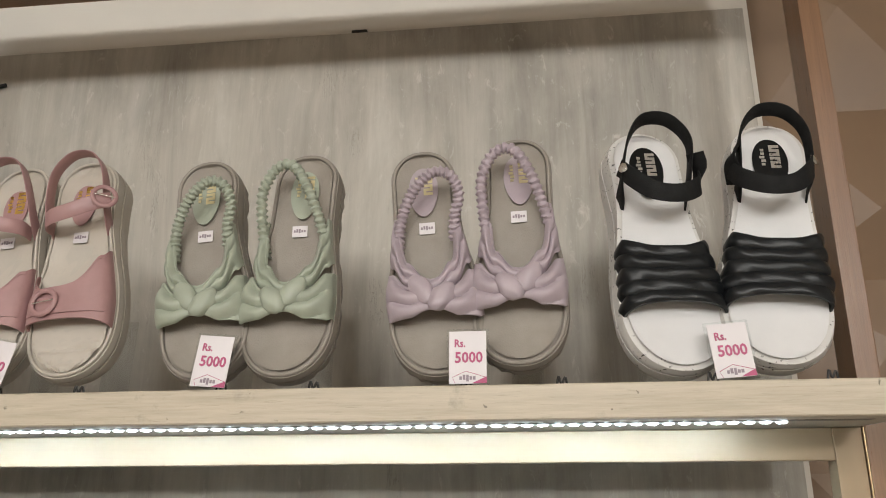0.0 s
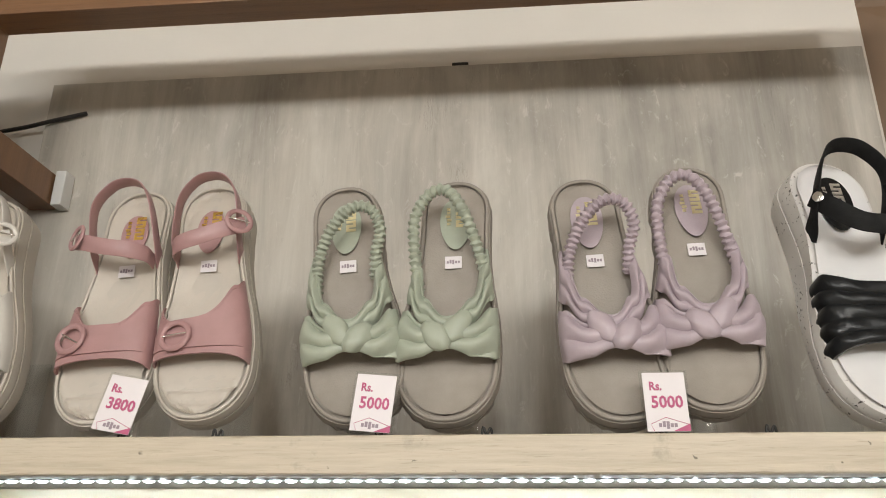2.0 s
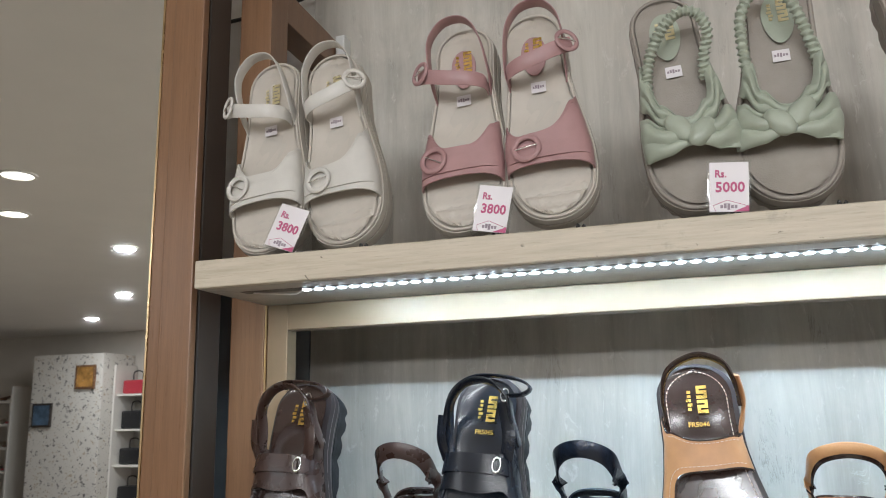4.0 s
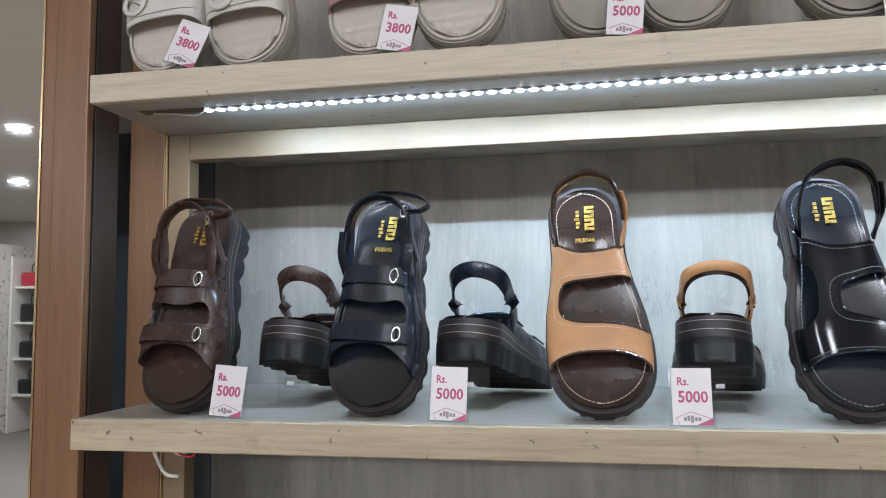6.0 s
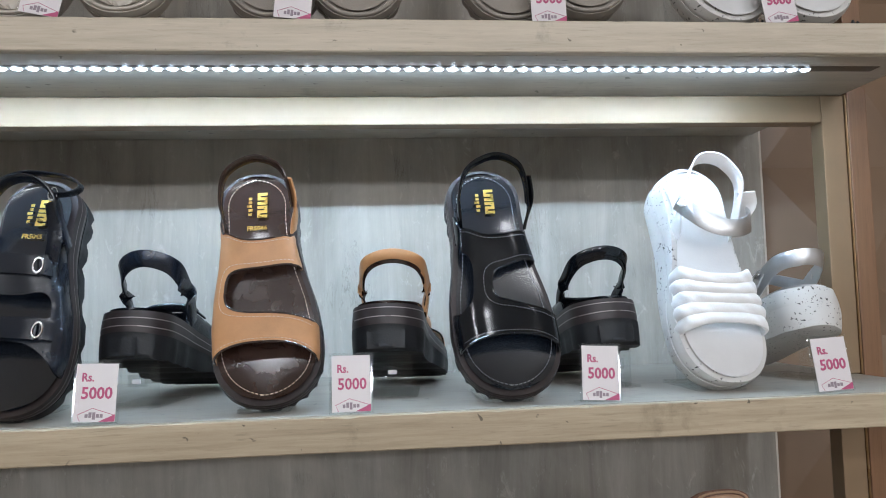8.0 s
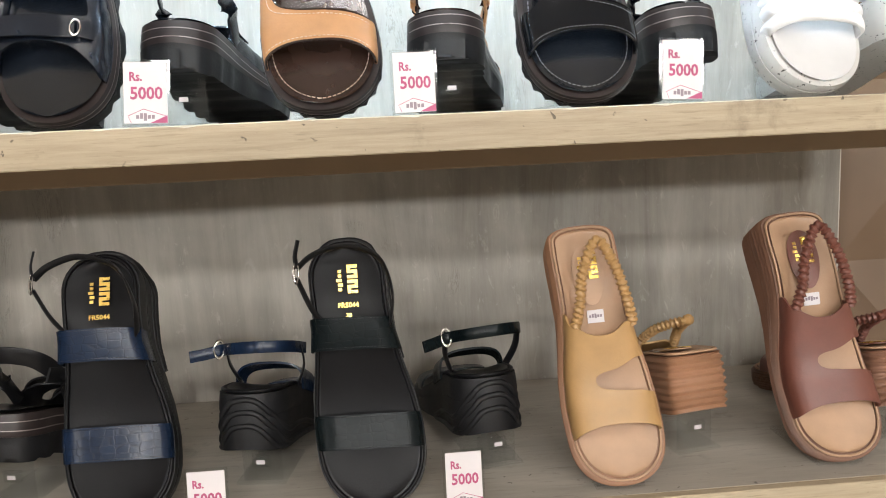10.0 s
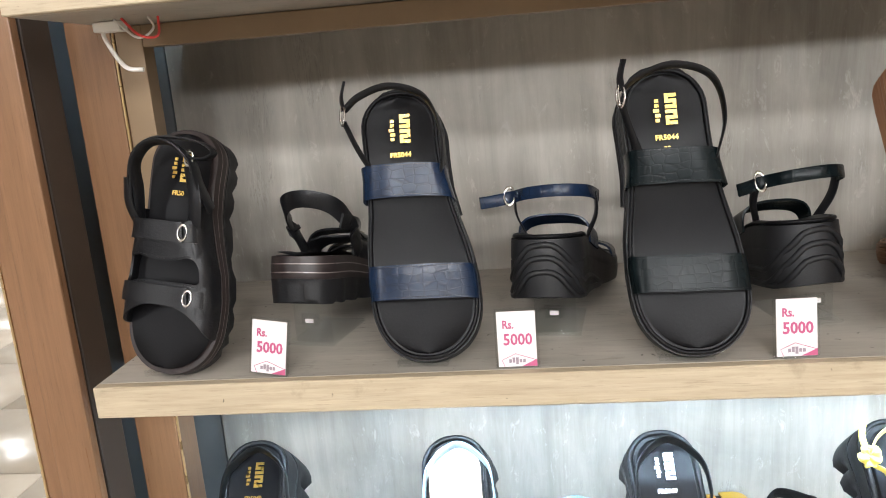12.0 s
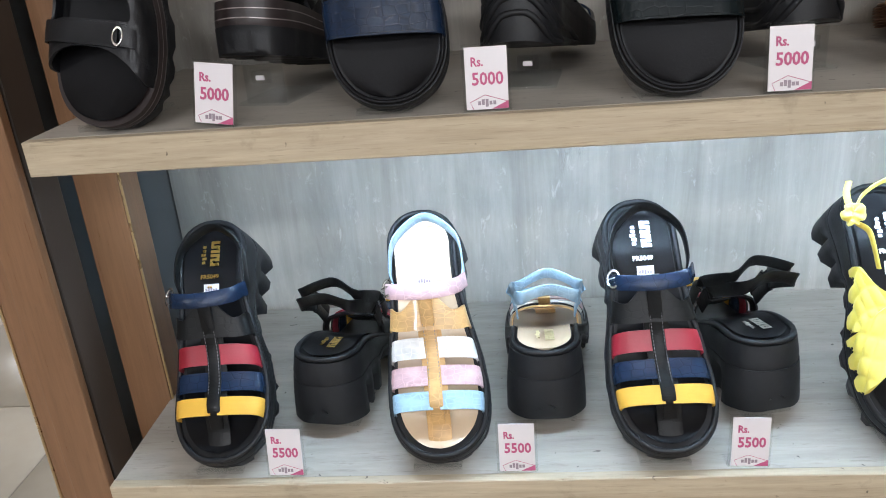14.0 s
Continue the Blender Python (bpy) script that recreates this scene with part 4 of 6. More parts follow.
# white platform sandal with a padded band (black, or white and silver)
def padded_sandal(label, band, strap, lining, side, ink, patch, code, size_mark, L=0.295, rear=False):
    last = Last(L, 0.054 if L > 0.28 else 0.0515, 0.036, 0.056, side)
    root = thing("sandal", label, "sandal", "sandals on display")
    plain_sole(root, last, SPECK_SOLE, SPECK_SOLE, WHITE_BED, split=0.55, wave=0.003, bed_label="smooth white footbed", out_label="white rubber sole flecked with black")
    vamp = over(last, between((0, 0.20), (0.5, 0.225), (1, 0.20)), between((0, 0.50), (0.5, 0.45), (1, 0.50)), 0.031)
    mesh_object("vamp", *sheet(vamp, 48, 40, 0.003, disp=pleats(5, 0.0032)), band, root, "padded band with five soft rolls")
    z = last.top(0.75)
    hp = heel_path(last, 0.66, 0.042, 0.004)
    mesh_object("heel_strap", *ribbon(hp, (0.0, 0.35, 1), 0.022 if rear else 0.018, 0.0024, 60), strap if rear else lining, root)
    ank = [(-0.044, 0.78 * L, z + 0.024), (-0.036, 0.70 * L, z + 0.038), (-0.015, 0.625 * L, z + 0.045), (0.014, 0.612 * L, z + 0.046), (0.039, 0.665 * L, z + 0.036), (0.047, 0.735 * L, z + 0.022)]
    if side < 0:
        ank = [(-x, y, q) for x, y, q in ank[::-1]]
    mesh_object("ankle_strap", *ribbon(ank, (0, 0.9, 0.3), 0.021, 0.0024, 40), strap, root)
    flap = [(0.041 * side, 0.69 * L, z + 0.012), (0.046 * side, 0.76 * L, z + 0.030), (0.040 * side, 0.81 * L, z + 0.042)]
    mesh_object("side_flap", *ribbon(flap, (0.2, 0.4, 1), 0.022, 0.003, 14), lining, root)
    m = Matrix.Translation((-0.0425 * side, 0.755 * L, z + 0.034)) @ Matrix.Rotation(radians(-40 * side), 4, "Y")
    mesh_object("rivet", *moved(([(0.0065 * r * math.cos(t), 0.0065 * r * math.sin(t), h) for r, h in ((1, 0), (1, 0.0012), (0.6, 0.0024), (0.05, 0.0026)) for t in [6.2832 * i / 16 for i in range(16)]], [(q * 16 + i, q * 16 + (i + 1) % 16, q * 16 + 16 + (i + 1) % 16, q * 16 + 16 + i) for q in range(3) for i in range(16)]), m), STEEL, root, "domed steel rivet")
    if patch:
        insole_print(last, root, ink, code, size_mark, patch=patch, patch_w=0.020, patch_l=0.036, centre=0.83)
    return root, last


# double strap sport sandal (brown, navy, black)
def heel_arch(last, height, reach=0.965, start=0.66):
    """A strap standing up round the heel, from one side of the footbed to the other."""
    z = last.top(0.75)
    w = last.half(0.8)
    pts = [(-w, start, 0.002), (-w * 1.06, start + 0.11, height * 0.5), (-w * 0.86, 0.90, height * 0.88), (0, reach, height), (w * 0.86, 0.90, height * 0.88), (w * 1.06, start + 0.11, height * 0.5), (w, start, 0.002)]
    return [(x, y * last.L, z + q) for x, y, q in pts]


def arch_wide(u):
    k = math.sin(math.pi * u)
    return (0, 1 - 0.65 * k, 0.2 + 0.8 * k)


def strap_sandal(label, upper, bed, side, code, rear=False):
    last = Last(0.262, 0.0535, 0.034 if rear else 0.03, 0.058 if rear else 0.046, side)
    root = thing("sandal", label, "sandal", "sandals on display")
    plain_sole(root, last, BLACK_RUBBER, DARK_BROWN_RUBBER, bed, teeth=(430, 0.0026, 0.45), split=0.5, line=(SILVER_LINE, (0.62, 0.80)), out_label="black lugged rubber sole", bed_label="glossy moulded footbed")
    body = over(last, between((0, 0.17), (0.5, 0.265), (1, 0.15)), between((0, 0.66), (0.3, 0.585), (0.5, 0.55), (0.75, 0.62), (1, 0.72)), lambda a, b: 0.034 + 0.004 * b)

    def hole(a, b):
        return (abs(a - 0.43) / 0.34) ** 4 + (abs(b - 0.49) / 0.15) ** 4 - 1
    quilt = lambda a, b: 0.0012 * (abs(math.sin(9 * a + 11 * b)) * abs(math.sin(9 * a - 11 * b))) ** 0.5 if a > 0.74 else 0.0
    mesh_object("upper", *sheet(body, 60, 56, 0.0028, hole, quilt), upper, root)
    rim_pts = [Vector(body(0.43 + 0.37 * math.copysign(abs(math.cos(t)) ** 0.5, math.cos(t)), 0.49 + 0.172 * math.copysign(abs(math.sin(t)) ** 0.5, math.sin(t)))) + Vector((0, 0, 0.0014)) for t in np.linspace(0.2, 6.1, 90)]
    mesh_object("stitching", *stitches(rim_pts, (0, 0, 1)), upper, root)
    for lo, hi, hgt in ((0.265, 0.345, 0.0405), (0.525, 0.605, 0.0425)):
        st = over(last, const(lo), const(hi), hgt, 0.004)
        pad = sheet(lambda a, b: st(0.02 + 0.66 * a, b), 28, 5, 0.0024)
        s_ob = mesh_object("closure_strap", *pad, upper, root)
        s2 = mesh_object("strap_anchor", *sheet(lambda a, b: st(0.70 + 0.14 * a, 0.08 + 0.84 * b), 8, 5, 0.0024), upper, root)
        m = at_sheet(st, 0.685, 0.5, 0.0022)
        mesh_object("loop_ring", *moved(ring_mesh(0.0046, 0.0007, 20, 6, 1.8), m), STEEL, s2, "polished steel loop")
    z = last.top(0.75)
    q = [(last.mid(0.6) - 0.038, 0.60 * last.L, z + 0.012), (-0.040, 0.72 * last.L, z + 0.024), (-0.036, 0.82 * last.L, z + 0.044), (-0.018, 0.90 * last.L, z + 0.052), (0.010, 0.91 * last.L, z + 0.052), (0.032, 0.85 * last.L, z + 0.044), (0.038, 0.77 * last.L, z + 0.032), (0.044, 0.68 * last.L, z + 0.010)]
    if rear:
        mesh_object("collar", *ribbon(heel_arch(last, 0.066), arch_wide, 0.021, 0.0035, 60), upper, root, "padded quilted heel strap")
        mesh_object("closure_tab", *ribbon([(0.030, 0.60 * last.L, z + 0.030), (0.040, 0.72 * last.L, z + 0.036), (0.038, 0.86 * last.L, z + 0.040)], (0.2, 0.1, 1), 0.018, 0.003, 20), upper, root)
        return root, last
    mesh_object("collar", *ribbon(q, (0.0, 0.05, 1), 0.017, 0.004, 60), upper, root)
    ear = [(-0.040, 0.585 * last.L, z + 0.014), (-0.047, 0.665 * last.L, z + 0.027), (-0.046, 0.76 * last.L, z + 0.038)]
    mesh_object("side_ear", *ribbon(ear, (1, 0.3, 0.6), 0.015, 0.0028, 18), upper, root)
    tongue = [(0.034, 0.60 * last.L, z + 0.020), (0.037, 0.70 * last.L, z + 0.032), (0.026, 0.84 * last.L, z + 0.036)]
    mesh_object("tongue", *ribbon(tongue, (1, 0.2, 0.2), 0.016, 0.003, 16), upper, root)
    loop = [(-0.043, 0.64 * last.L, z + 0.018), (-0.043, 0.76 * last.L, z + 0.036), (-0.032, 0.865 * last.L, z + 0.050), (-0.004, 0.925 * last.L, z + 0.056), (0.040, 0.925 * last.L, z + 0.054), (0.060, 0.895 * last.L, z + 0.050), (0.052, 0.865 * last.L, z + 0.046), (0.028, 0.86 * last.L, z + 0.042)]
    mesh_object("ankle_strap", *ribbon(loop, (0.0, -0.1, 1), 0.012, 0.0024, 60), upper, root)
    mesh_object("slider", *moved(ring_mesh(0.0045, 0.001, 16, 6, 1.7), Matrix.Translation((0.030, 0.86 * last.L, z + 0.046))), STEEL, root, "polished steel slider")
    insole_print(last, root, GOLD, code, centre=0.83)
    return root, last


def cut_upper(last, root, upper, edge, lo, hi, window, height=0.036, thread=None, na=64, nb=64, both=False):
    """A one-piece upper open at one side: window = (a centre, b centre, half a, half b)."""
    fn = over(last, lo, hi, height)
    ac, bc, ra, rb = window

    def hole(a, b):
        u = min(0.0, (a - ac)) / ra
        g = (abs(u) ** 3.2 + (abs(b - bc) / rb) ** 3.2) - 1
        if both:
            v = max(0.0, a - 0.08) / 0.25
            g = min(g, abs(v) ** 3.2 + (abs(b - bc - 0.03) / (rb * 1.1)) ** 3.2 - 1)
        return g
    mesh_object("upper", *sheet(fn, na, nb, 0.0026, hole), upper, root)
    t = np.linspace(math.pi * 0.5, math.pi * 1.5, 70)
    pw = lambda v: math.copysign(abs(v) ** 0.62, v)
    rim = [(ac + ra * pw(math.cos(x)), bc + rb * pw(math.sin(x))) for x in t]
    rim = [(0.985, bc + rb)] + rim + [(0.985, bc - rb)]
    piping = smooth_path([Vector(fn(min(0.99, a), b)) + Vector((0, 0, 0.0006)) for a, b in rim], 110)
    mesh_object("piping", *sweep(piping, (0, 0, 1), round_profile(0.0014, 6)), edge, root, "dark bound edge")
    for b in (0.004, 0.996):
        line = [Vector(fn(a, b)) + Vector((0, 0, 0.0004)) for a in np.linspace(0.01, 0.99, 60)]
        mesh_object("piping", *sweep(line, (0, 0, 1), round_profile(0.0014, 6)), edge, root, "dark bound edge")
    if thread:
        big = [(min(0.985, ac + (ra * 1.12) * pw(math.cos(x))), bc + (rb * 1.17) * pw(math.sin(x))) for x in t]
        big = [(0.96, bc + rb * 1.17)] + big + [(0.96, bc - rb * 1.17)]
        sets = [smooth_path([Vector(fn(a, b)) + Vector((0, 0, 0.0016)) for a, b in big], 160)]
        for b in (0.035, 0.965):
            sets.append([Vector(fn(a, b)) + Vector((0, 0, 0.0014)) for a in np.linspace(0.03, 0.97, 80)])
        mesh_object("stitching", *join([stitches(x, (0, 0, 1)) for x in sets]), thread, root, "double row of pale thread")
    return fn


# cut-out sandal (tan and brown, or patent black)
def cutout_sandal(label, upper, edge, bed, thread, side, code, both=False, rear=False):
    last = Last(0.268, 0.0555, 0.034 if rear else 0.03, 0.058 if rear else 0.048, side)
    root = thing("sandal", label, "sandal", "sandals on display")
    plain_sole(root, last, BLACK_RUBBER, DARK_BROWN_RUBBER, bed, teeth=(430, 0.0026, 0.45), split=0.5, line=(SILVER_LINE, (0.66, 0.86)), out_label="black lugged rubber sole", bed_label="glossy stitched footbed")
    lo = between((0, 0.165), (0.5, 0.215), (1, 0.155))
    hi = between((0, 0.78), (0.2, 0.69), (0.5, 0.645), (0.8, 0.665), (1, 0.69))
    cut_upper(last, root, upper, edge, lo, hi, (0.88, 0.505, 0.42 if both else 0.60, 0.235), 0.034, thread, both=both)
    z = last.top(0.75)
    q = [(-0.038, 0.72 * last.L, z + 0.008), (-0.040, 0.81 * last.L, z + 0.036), (-0.030, 0.90 * last.L, z + 0.056), (0, 0.945 * last.L, z + 0.064), (0.026, 0.915 * last.L, z + 0.060), (0.036, 0.85 * last.L, z + 0.050), (0.039, 0.77 * last.L, z + 0.034)]
    if rear:
        mesh_object("heel_strap", *ribbon(heel_arch(last, 0.062, 0.955), arch_wide, 0.016, 0.003, 60), edge, root, "narrow lined heel strap")
        mesh_object("strap_facing", *ribbon([(x * 1.05, y + 0.003, v + 0.003) for x, y, v in heel_arch(last, 0.062, 0.955)], arch_wide, 0.013, 0.002, 60), upper, root)
    else:
        mesh_object("heel_strap", *ribbon(q, (0.0, 0.15, 1), 0.012, 0.0035, 60), edge, root, "narrow lined heel strap")
    q2 = [(0.037, 0.70 * last.L, z + 0.010), (0.042, 0.78 * last.L, z + 0.032), (0.038, 0.87 * last.L, z + 0.052)]
    mesh_object("closure_tab", *ribbon(q2, (0.1, 0.4, 1), 0.017, 0.0035, 20), upper, root)
    bead = [(last.mid(s) + g * (last.half(s) - 0.006), 0.006 + s * (last.L - 0.012), last.top(s) + 0.0024) for s, g in last.rim(40)]
    mesh_object("footbed_stitching", *stitches(bead + bead[:1], (0, 0, 1), (0.0032, 0.001, 0.0007), 0.0018), thread or SILVER_INK, root)
    insole_print(last, root, GOLD, code, centre=0.83)
    return root, last


# two band sandal in embossed leather
def band_sandal(label, upper, side, code, size_mark, rear=False):
    last = Last(0.285, 0.052 if rear else 0.055, 0.03, 0.070 if rear else 0.058, side, curve=0.17)
    root = thing("sandal", label, "sandal", "sandals on display")
    plain_sole(root, last, BLACK_RUBBER, BLACK_RUBBER, BLACK_BED, split=0.6, rim=0.0024, out_label="smooth black rubber sole", bed_label="padded black leather footbed")
    for v in (0.42, 0.66, 0.88):
        arcs = [(last.half(s) * g * 1.0 + last.mid(s) + 0.005 * g, s * last.L + (0.0055 if s > 0.97 else 0), last.low(s) + (last.top(s) - last.low(s)) * max(0.03, v - 1.25 * abs(last.half(s) * g / last.W) ** 2)) for s, g in last.rim(30) if s > 0.55]
        half = [p for p in arcs]
        half.sort(key=lambda p: math.atan2(p[0], p[1] - 0.8 * last.L))
        mesh_object("sole_ridge", *sweep(smooth_path(half, 50), (0, 0, 1), round_profile(0.0034, 8)), BLACK_RUBBER, root, "rounded rubber ridge")
    for lo, hi, h in ((0.215, 0.345, 0.026), (0.585, 0.705, 0.034)):
        fn = over(last, between((0, lo), (1, lo - 0.01)), between((0, hi), (1, hi - 0.01)), h, flare=1.12 if lo > 0.5 else 1.02)
        ob = mesh_object("band", *sheet(fn, 44, 10, 0.0026), upper, root, "embossed leather band")
        mesh_object("stitching", *join([stitches([Vector(fn(a, b)) + Vector((0, 0, 0.0014)) for a in np.linspace(0.06, 0.94, 60)], (0, 0, 1), (0.0024, 0.0006, 0.0004)) for b in (0.06, 0.94)]), BLACK_BED, ob)
    z = last.top(0.75)
    if rear:
        ring = [(0.050, 0.80, 0.046), (0.040, 0.92, 0.052), (0.010, 0.985, 0.054), (-0.024, 0.955, 0.052), (-0.046, 0.88, 0.048), (-0.066, 0.90, 0.044), (-0.082, 0.93, 0.042)]
        mesh_object("ankle_strap", *ribbon([(x, y * last.L, z + q) for x, y, q in ring], (0.0, -0.1, 1), 0.014, 0.0026, 50), upper, root)
        for x, sx in ((0.036, 0.047), (-0.036, -0.046)):
            mesh_object("upright", *ribbon([(x, 0.74 * last.L, z), (sx, 0.79 * last.L, z + 0.026), (sx, 0.84 * last.L, z + 0.052)], (0.3, 1, -0.3), 0.011, 0.0026, 20), BLACK_LEATHER, root)
        mesh_object("buckle", *moved(ring_mesh(0.0062, 0.0012, 20, 6, 1.7), Matrix.Translation((-0.050, 0.885 * last.L, z + 0.049)) @ Matrix.Rotation(radians(-75), 4, "X")), STEEL, root, "polished oblong buckle")
        return root, last
    q = [(0.036, 0.66 * last.L, z + 0.010), (0.041, 0.78 * last.L, z + 0.038), (0.028, 0.90 * last.L, z + 0.058), (-0.006, 0.945 * last.L, z + 0.064), (-0.038, 0.92 * last.L, z + 0.062), (-0.056, 0.875 * last.L, z + 0.058)]
    mesh_object("ankle_strap", *ribbon(q, (0.0, 0.4, 1), 0.0095, 0.0024, 50), BLACK_LEATHER, root)
    q2 = [(-0.036, 0.68 * last.L, z + 0.012), (-0.047, 0.75 * last.L, z + 0.036), (-0.057, 0.84 * last.L, z + 0.055)]
    mesh_object("buckle_strap", *ribbon(q2, (0.5, 0.2, 1), 0.0095, 0.0024, 24), BLACK_LEATHER, root)
    tip = [(-0.056, 0.875 * last.L, z + 0.058), (-0.057, 0.92 * last.L, z + 0.062), (-0.053, 0.975 * last.L, z + 0.066)]
    mesh_object("strap_end", *ribbon(tip, (0.6, 0.2, 1), 0.0095, 0.002, 14), BLACK_LEATHER, root)
    m = Matrix.Translation((-0.0575, 0.86 * last.L, z + 0.058)) @ Matrix.Rotation(radians(-55), 4, "Y")
    bk = mesh_object("buckle", *moved(ring_mesh(0.0062, 0.0012, 20, 6, 1.7), m), STEEL, root, "polished oblong buckle")
    mesh_object("buckle_pin", *moved(cord([(0, -0.010, 0.001), (0, 0, 0.002), (0, 0.010, 0.001)], 0.0008, 8), m), STEEL, bk)
    insole_print(last, root, GOLD, code, size_mark, centre=0.84)
    return root, last


# square slide with gathered sling on a ribbed wedge
def slide_sandal(label, upper, sole, bed, patch, side):
    last = Last(0.285, 0.0485, 0.028, 0.072, side, square=True)
    root = thing("sandal", label, "sandal", "sandals on display")
    plain_sole(root, last, sole, sole, bed, split=0.0, ribs=8, rim=0.0016, bed_label="smooth tan leather footbed")
    lo = between((0, 0.165), (0.5, 0.205), (1, 0.175))
    hi = between((0, 0.655), (0.25, 0.585), (0.5, 0.545), (0.75, 0.59), (1, 0.615))
    fn = over(last, lo, hi, 0.034)

    def hole(a, b):
        u = min(0.0, (a - 0.90)) / 0.47
        return abs(u) ** 2.4 + (abs(b - 0.50) / 0.17) ** 2.4 - 1
    mesh_object("upper", *sheet(fn, 60, 60, 0.0026, hole), upper, root)
    z = last.top(0.7)
    path = [(-0.030, 0.575 * last.L, z + 0.002), (-0.022, 0.67 * last.L, z + 0.022), (-0.016, 0.78 * last.L, z + 0.036), (0.004, 0.90 * last.L, z + 0.044), (0.020, 0.80 * last.L, z + 0.040), (0.030, 0.67 * last.L, z + 0.026), (0.036, 0.585 * last.L, z + 0.006)]
    mesh_object("sling", *scrunch(path, 0.0055, 34, 170, 7), upper, root, "gathered elastic sling strap")
    insole_print(last, root, GOLD, patch=patch, patch_w=0.018, patch_l=0.036, centre=0.82)
    size_sticker(last, root, 0.635)
    return root, last


def block_sole(root, last, bed):
    plain_sole(root, last, BLACK_RUBBER, BLACK_RUBBER, bed, teeth=(190, 0.0065, 0.42), split=0.62, rim=0.0034, notch=True, rim_mat=BLACK_RUBBER, inset=0.0075, out_label="black rubber sole with deep lugs and block heel")


# fisherman sandal with coloured straps
def fisher_sandal(label, straps, centre, ankle, cross, bed, side, ink, code, size_mark, sling, rear=False):
    last = Last(0.282, 0.0545, 0.032, 0.084, side, block=True)
    root = thing("sandal", label, "sandal", "sandals on display")
    block_sole(root, last, bed)
    L = last.L
    for (lo, hi), m in zip(((0.165, 0.24), (0.265, 0.345), (0.375, 0.455)), straps):
        fn = over(last, const(lo), const(hi), 0.044 if rear else 0.030, 0.005, flare=0.94)
        if rear:
            under = over(last, const(lo + 0.006), const(hi + 0.006), 0.0405, 0.005, flare=0.96)
            mesh_object("strap_lining", *sheet(under, 24, 4, 0.002), BLACK_LEATHER, root, "black strap lining")
        for a0, a1 in ((0.0, 0.49), (0.51, 1.0)):
            mesh_object("strap", *sheet(lambda a, b: fn(a0 + (a1 - a0) * a, b), 24, 6, 0.0024), m, root, "coloured leather strap")
    wide = over(last, between((0, 0.50), (0.35, 0.475), (0.5, 0.475), (0.65, 0.475), (1, 0.50)), between((0, 0.585), (0.3, 0.55), (0.5, 0.61), (0.7, 0.55), (1, 0.585)), 0.036, 0.005)
    mesh_object("cross_strap", *sheet(wide, 44, 10, 0.0024), cross, root)
    spine = [(0, 0.055 * L, last.top(0.06) + 0.004), (0, 0.12 * L, last.top(0.1) + 0.012), (0, 0.20 * L, last.top(0.2) + 0.027), (0, 0.31 * L, last.top(0.3) + 0.0272), (0, 0.42 * L, last.top(0.42) + 0.0275), (0, 0.53 * L, last.top(0.53) + 0.033), (0, 0.63 * L, last.top(0.63) + 0.043)]
    spine = [(last.mid(y / L), y, z) for _, y, z in spine]
    mesh_object("tongue", *ribbon([(x, y, q - 0.0052) for x, y, q in spine[:-1]], (1, 0, 0), 0.027, 0.002, 50), centre, root)
    spine = spine[1:]
    mesh_object("centre_strap", *ribbon([(x, y, q + 0.0012 * math.sin(40 * y / L)) for x, y, q in spine], (1, 0, 0), 0.0155, 0.003, 60), centre, root)
    cen = smooth_path(spine, 40)
    mesh_object("stitching", *join([stitches([p + np.array((dx, 0, 0.0018)) for p in cen[6:]], (0, 0, 1), (0.0024, 0.0007, 0.0005)) for dx in (-0.0062, 0.0062)]), GREY_THREAD, root)
    z = last.top(0.72)
    if rear:
        mesh_object("heel_strap", *ribbon(heel_arch(last, 0.072, 0.90, 0.58), arch_wide, 0.017, 0.0026, 60), sling, root)
        mesh_object("ankle_strap", *ribbon([(x * 1.1, y - 0.06 * L, q + 0.004) for x, y, q in heel_arch(last, 0.076, 0.84, 0.58)], arch_wide, 0.015, 0.0026, 50), sling, root)
        insole_print(last, root, ink, "", "", centre=0.83)
        return root, last
    ank = [(-0.047, 0.635 * L, z + 0.014), (-0.034, 0.60 * L, z + 0.034), (0, 0.585 * L, z + 0.040), (0.034, 0.61 * L, z + 0.034), (0.046, 0.665 * L, z + 0.016)]
    mesh_object("ankle_strap", *ribbon(ank, (0, 0.9, 0.35), 0.0175, 0.0024, 40), ankle, root)
    m = Matrix.Translation((-0.044, 0.635 * L, z + 0.024)) @ Matrix.Rotation(radians(-35), 4, "Y")
    bk = mesh_object("buckle", *moved(ring_mesh(0.0075, 0.0012, 20, 6, 1.35), m), STEEL, root, "polished steel buckle")
    mesh_object("buckle_pin", *moved(cord([(-0.0075, 0, 0.001), (0, 0, 0.002), (0.0075, 0, 0.001)], 0.0009, 8), m), STEEL, bk)
    q = [(-0.040, 0.66 * L, z - 0.002), (-0.043, 0.74 * L, z + 0.014), (-0.035, 0.86 * L, z + 0.022), (0.0, 0.945 * L, z + 0.026), (0.035, 0.86 * L, z + 0.022), (0.043, 0.74 * L, z + 0.014), (0.040, 0.66 * L, z - 0.002)]
    mesh_object("heel_strap", *ribbon(q, (0.0, 0.3, 1), 0.014, 0.0024, 60), sling, root)
    insole_print(last, root, ink, code, size_mark, centre=0.83)
    size_sticker(last, root, 0.69)
    return root, last


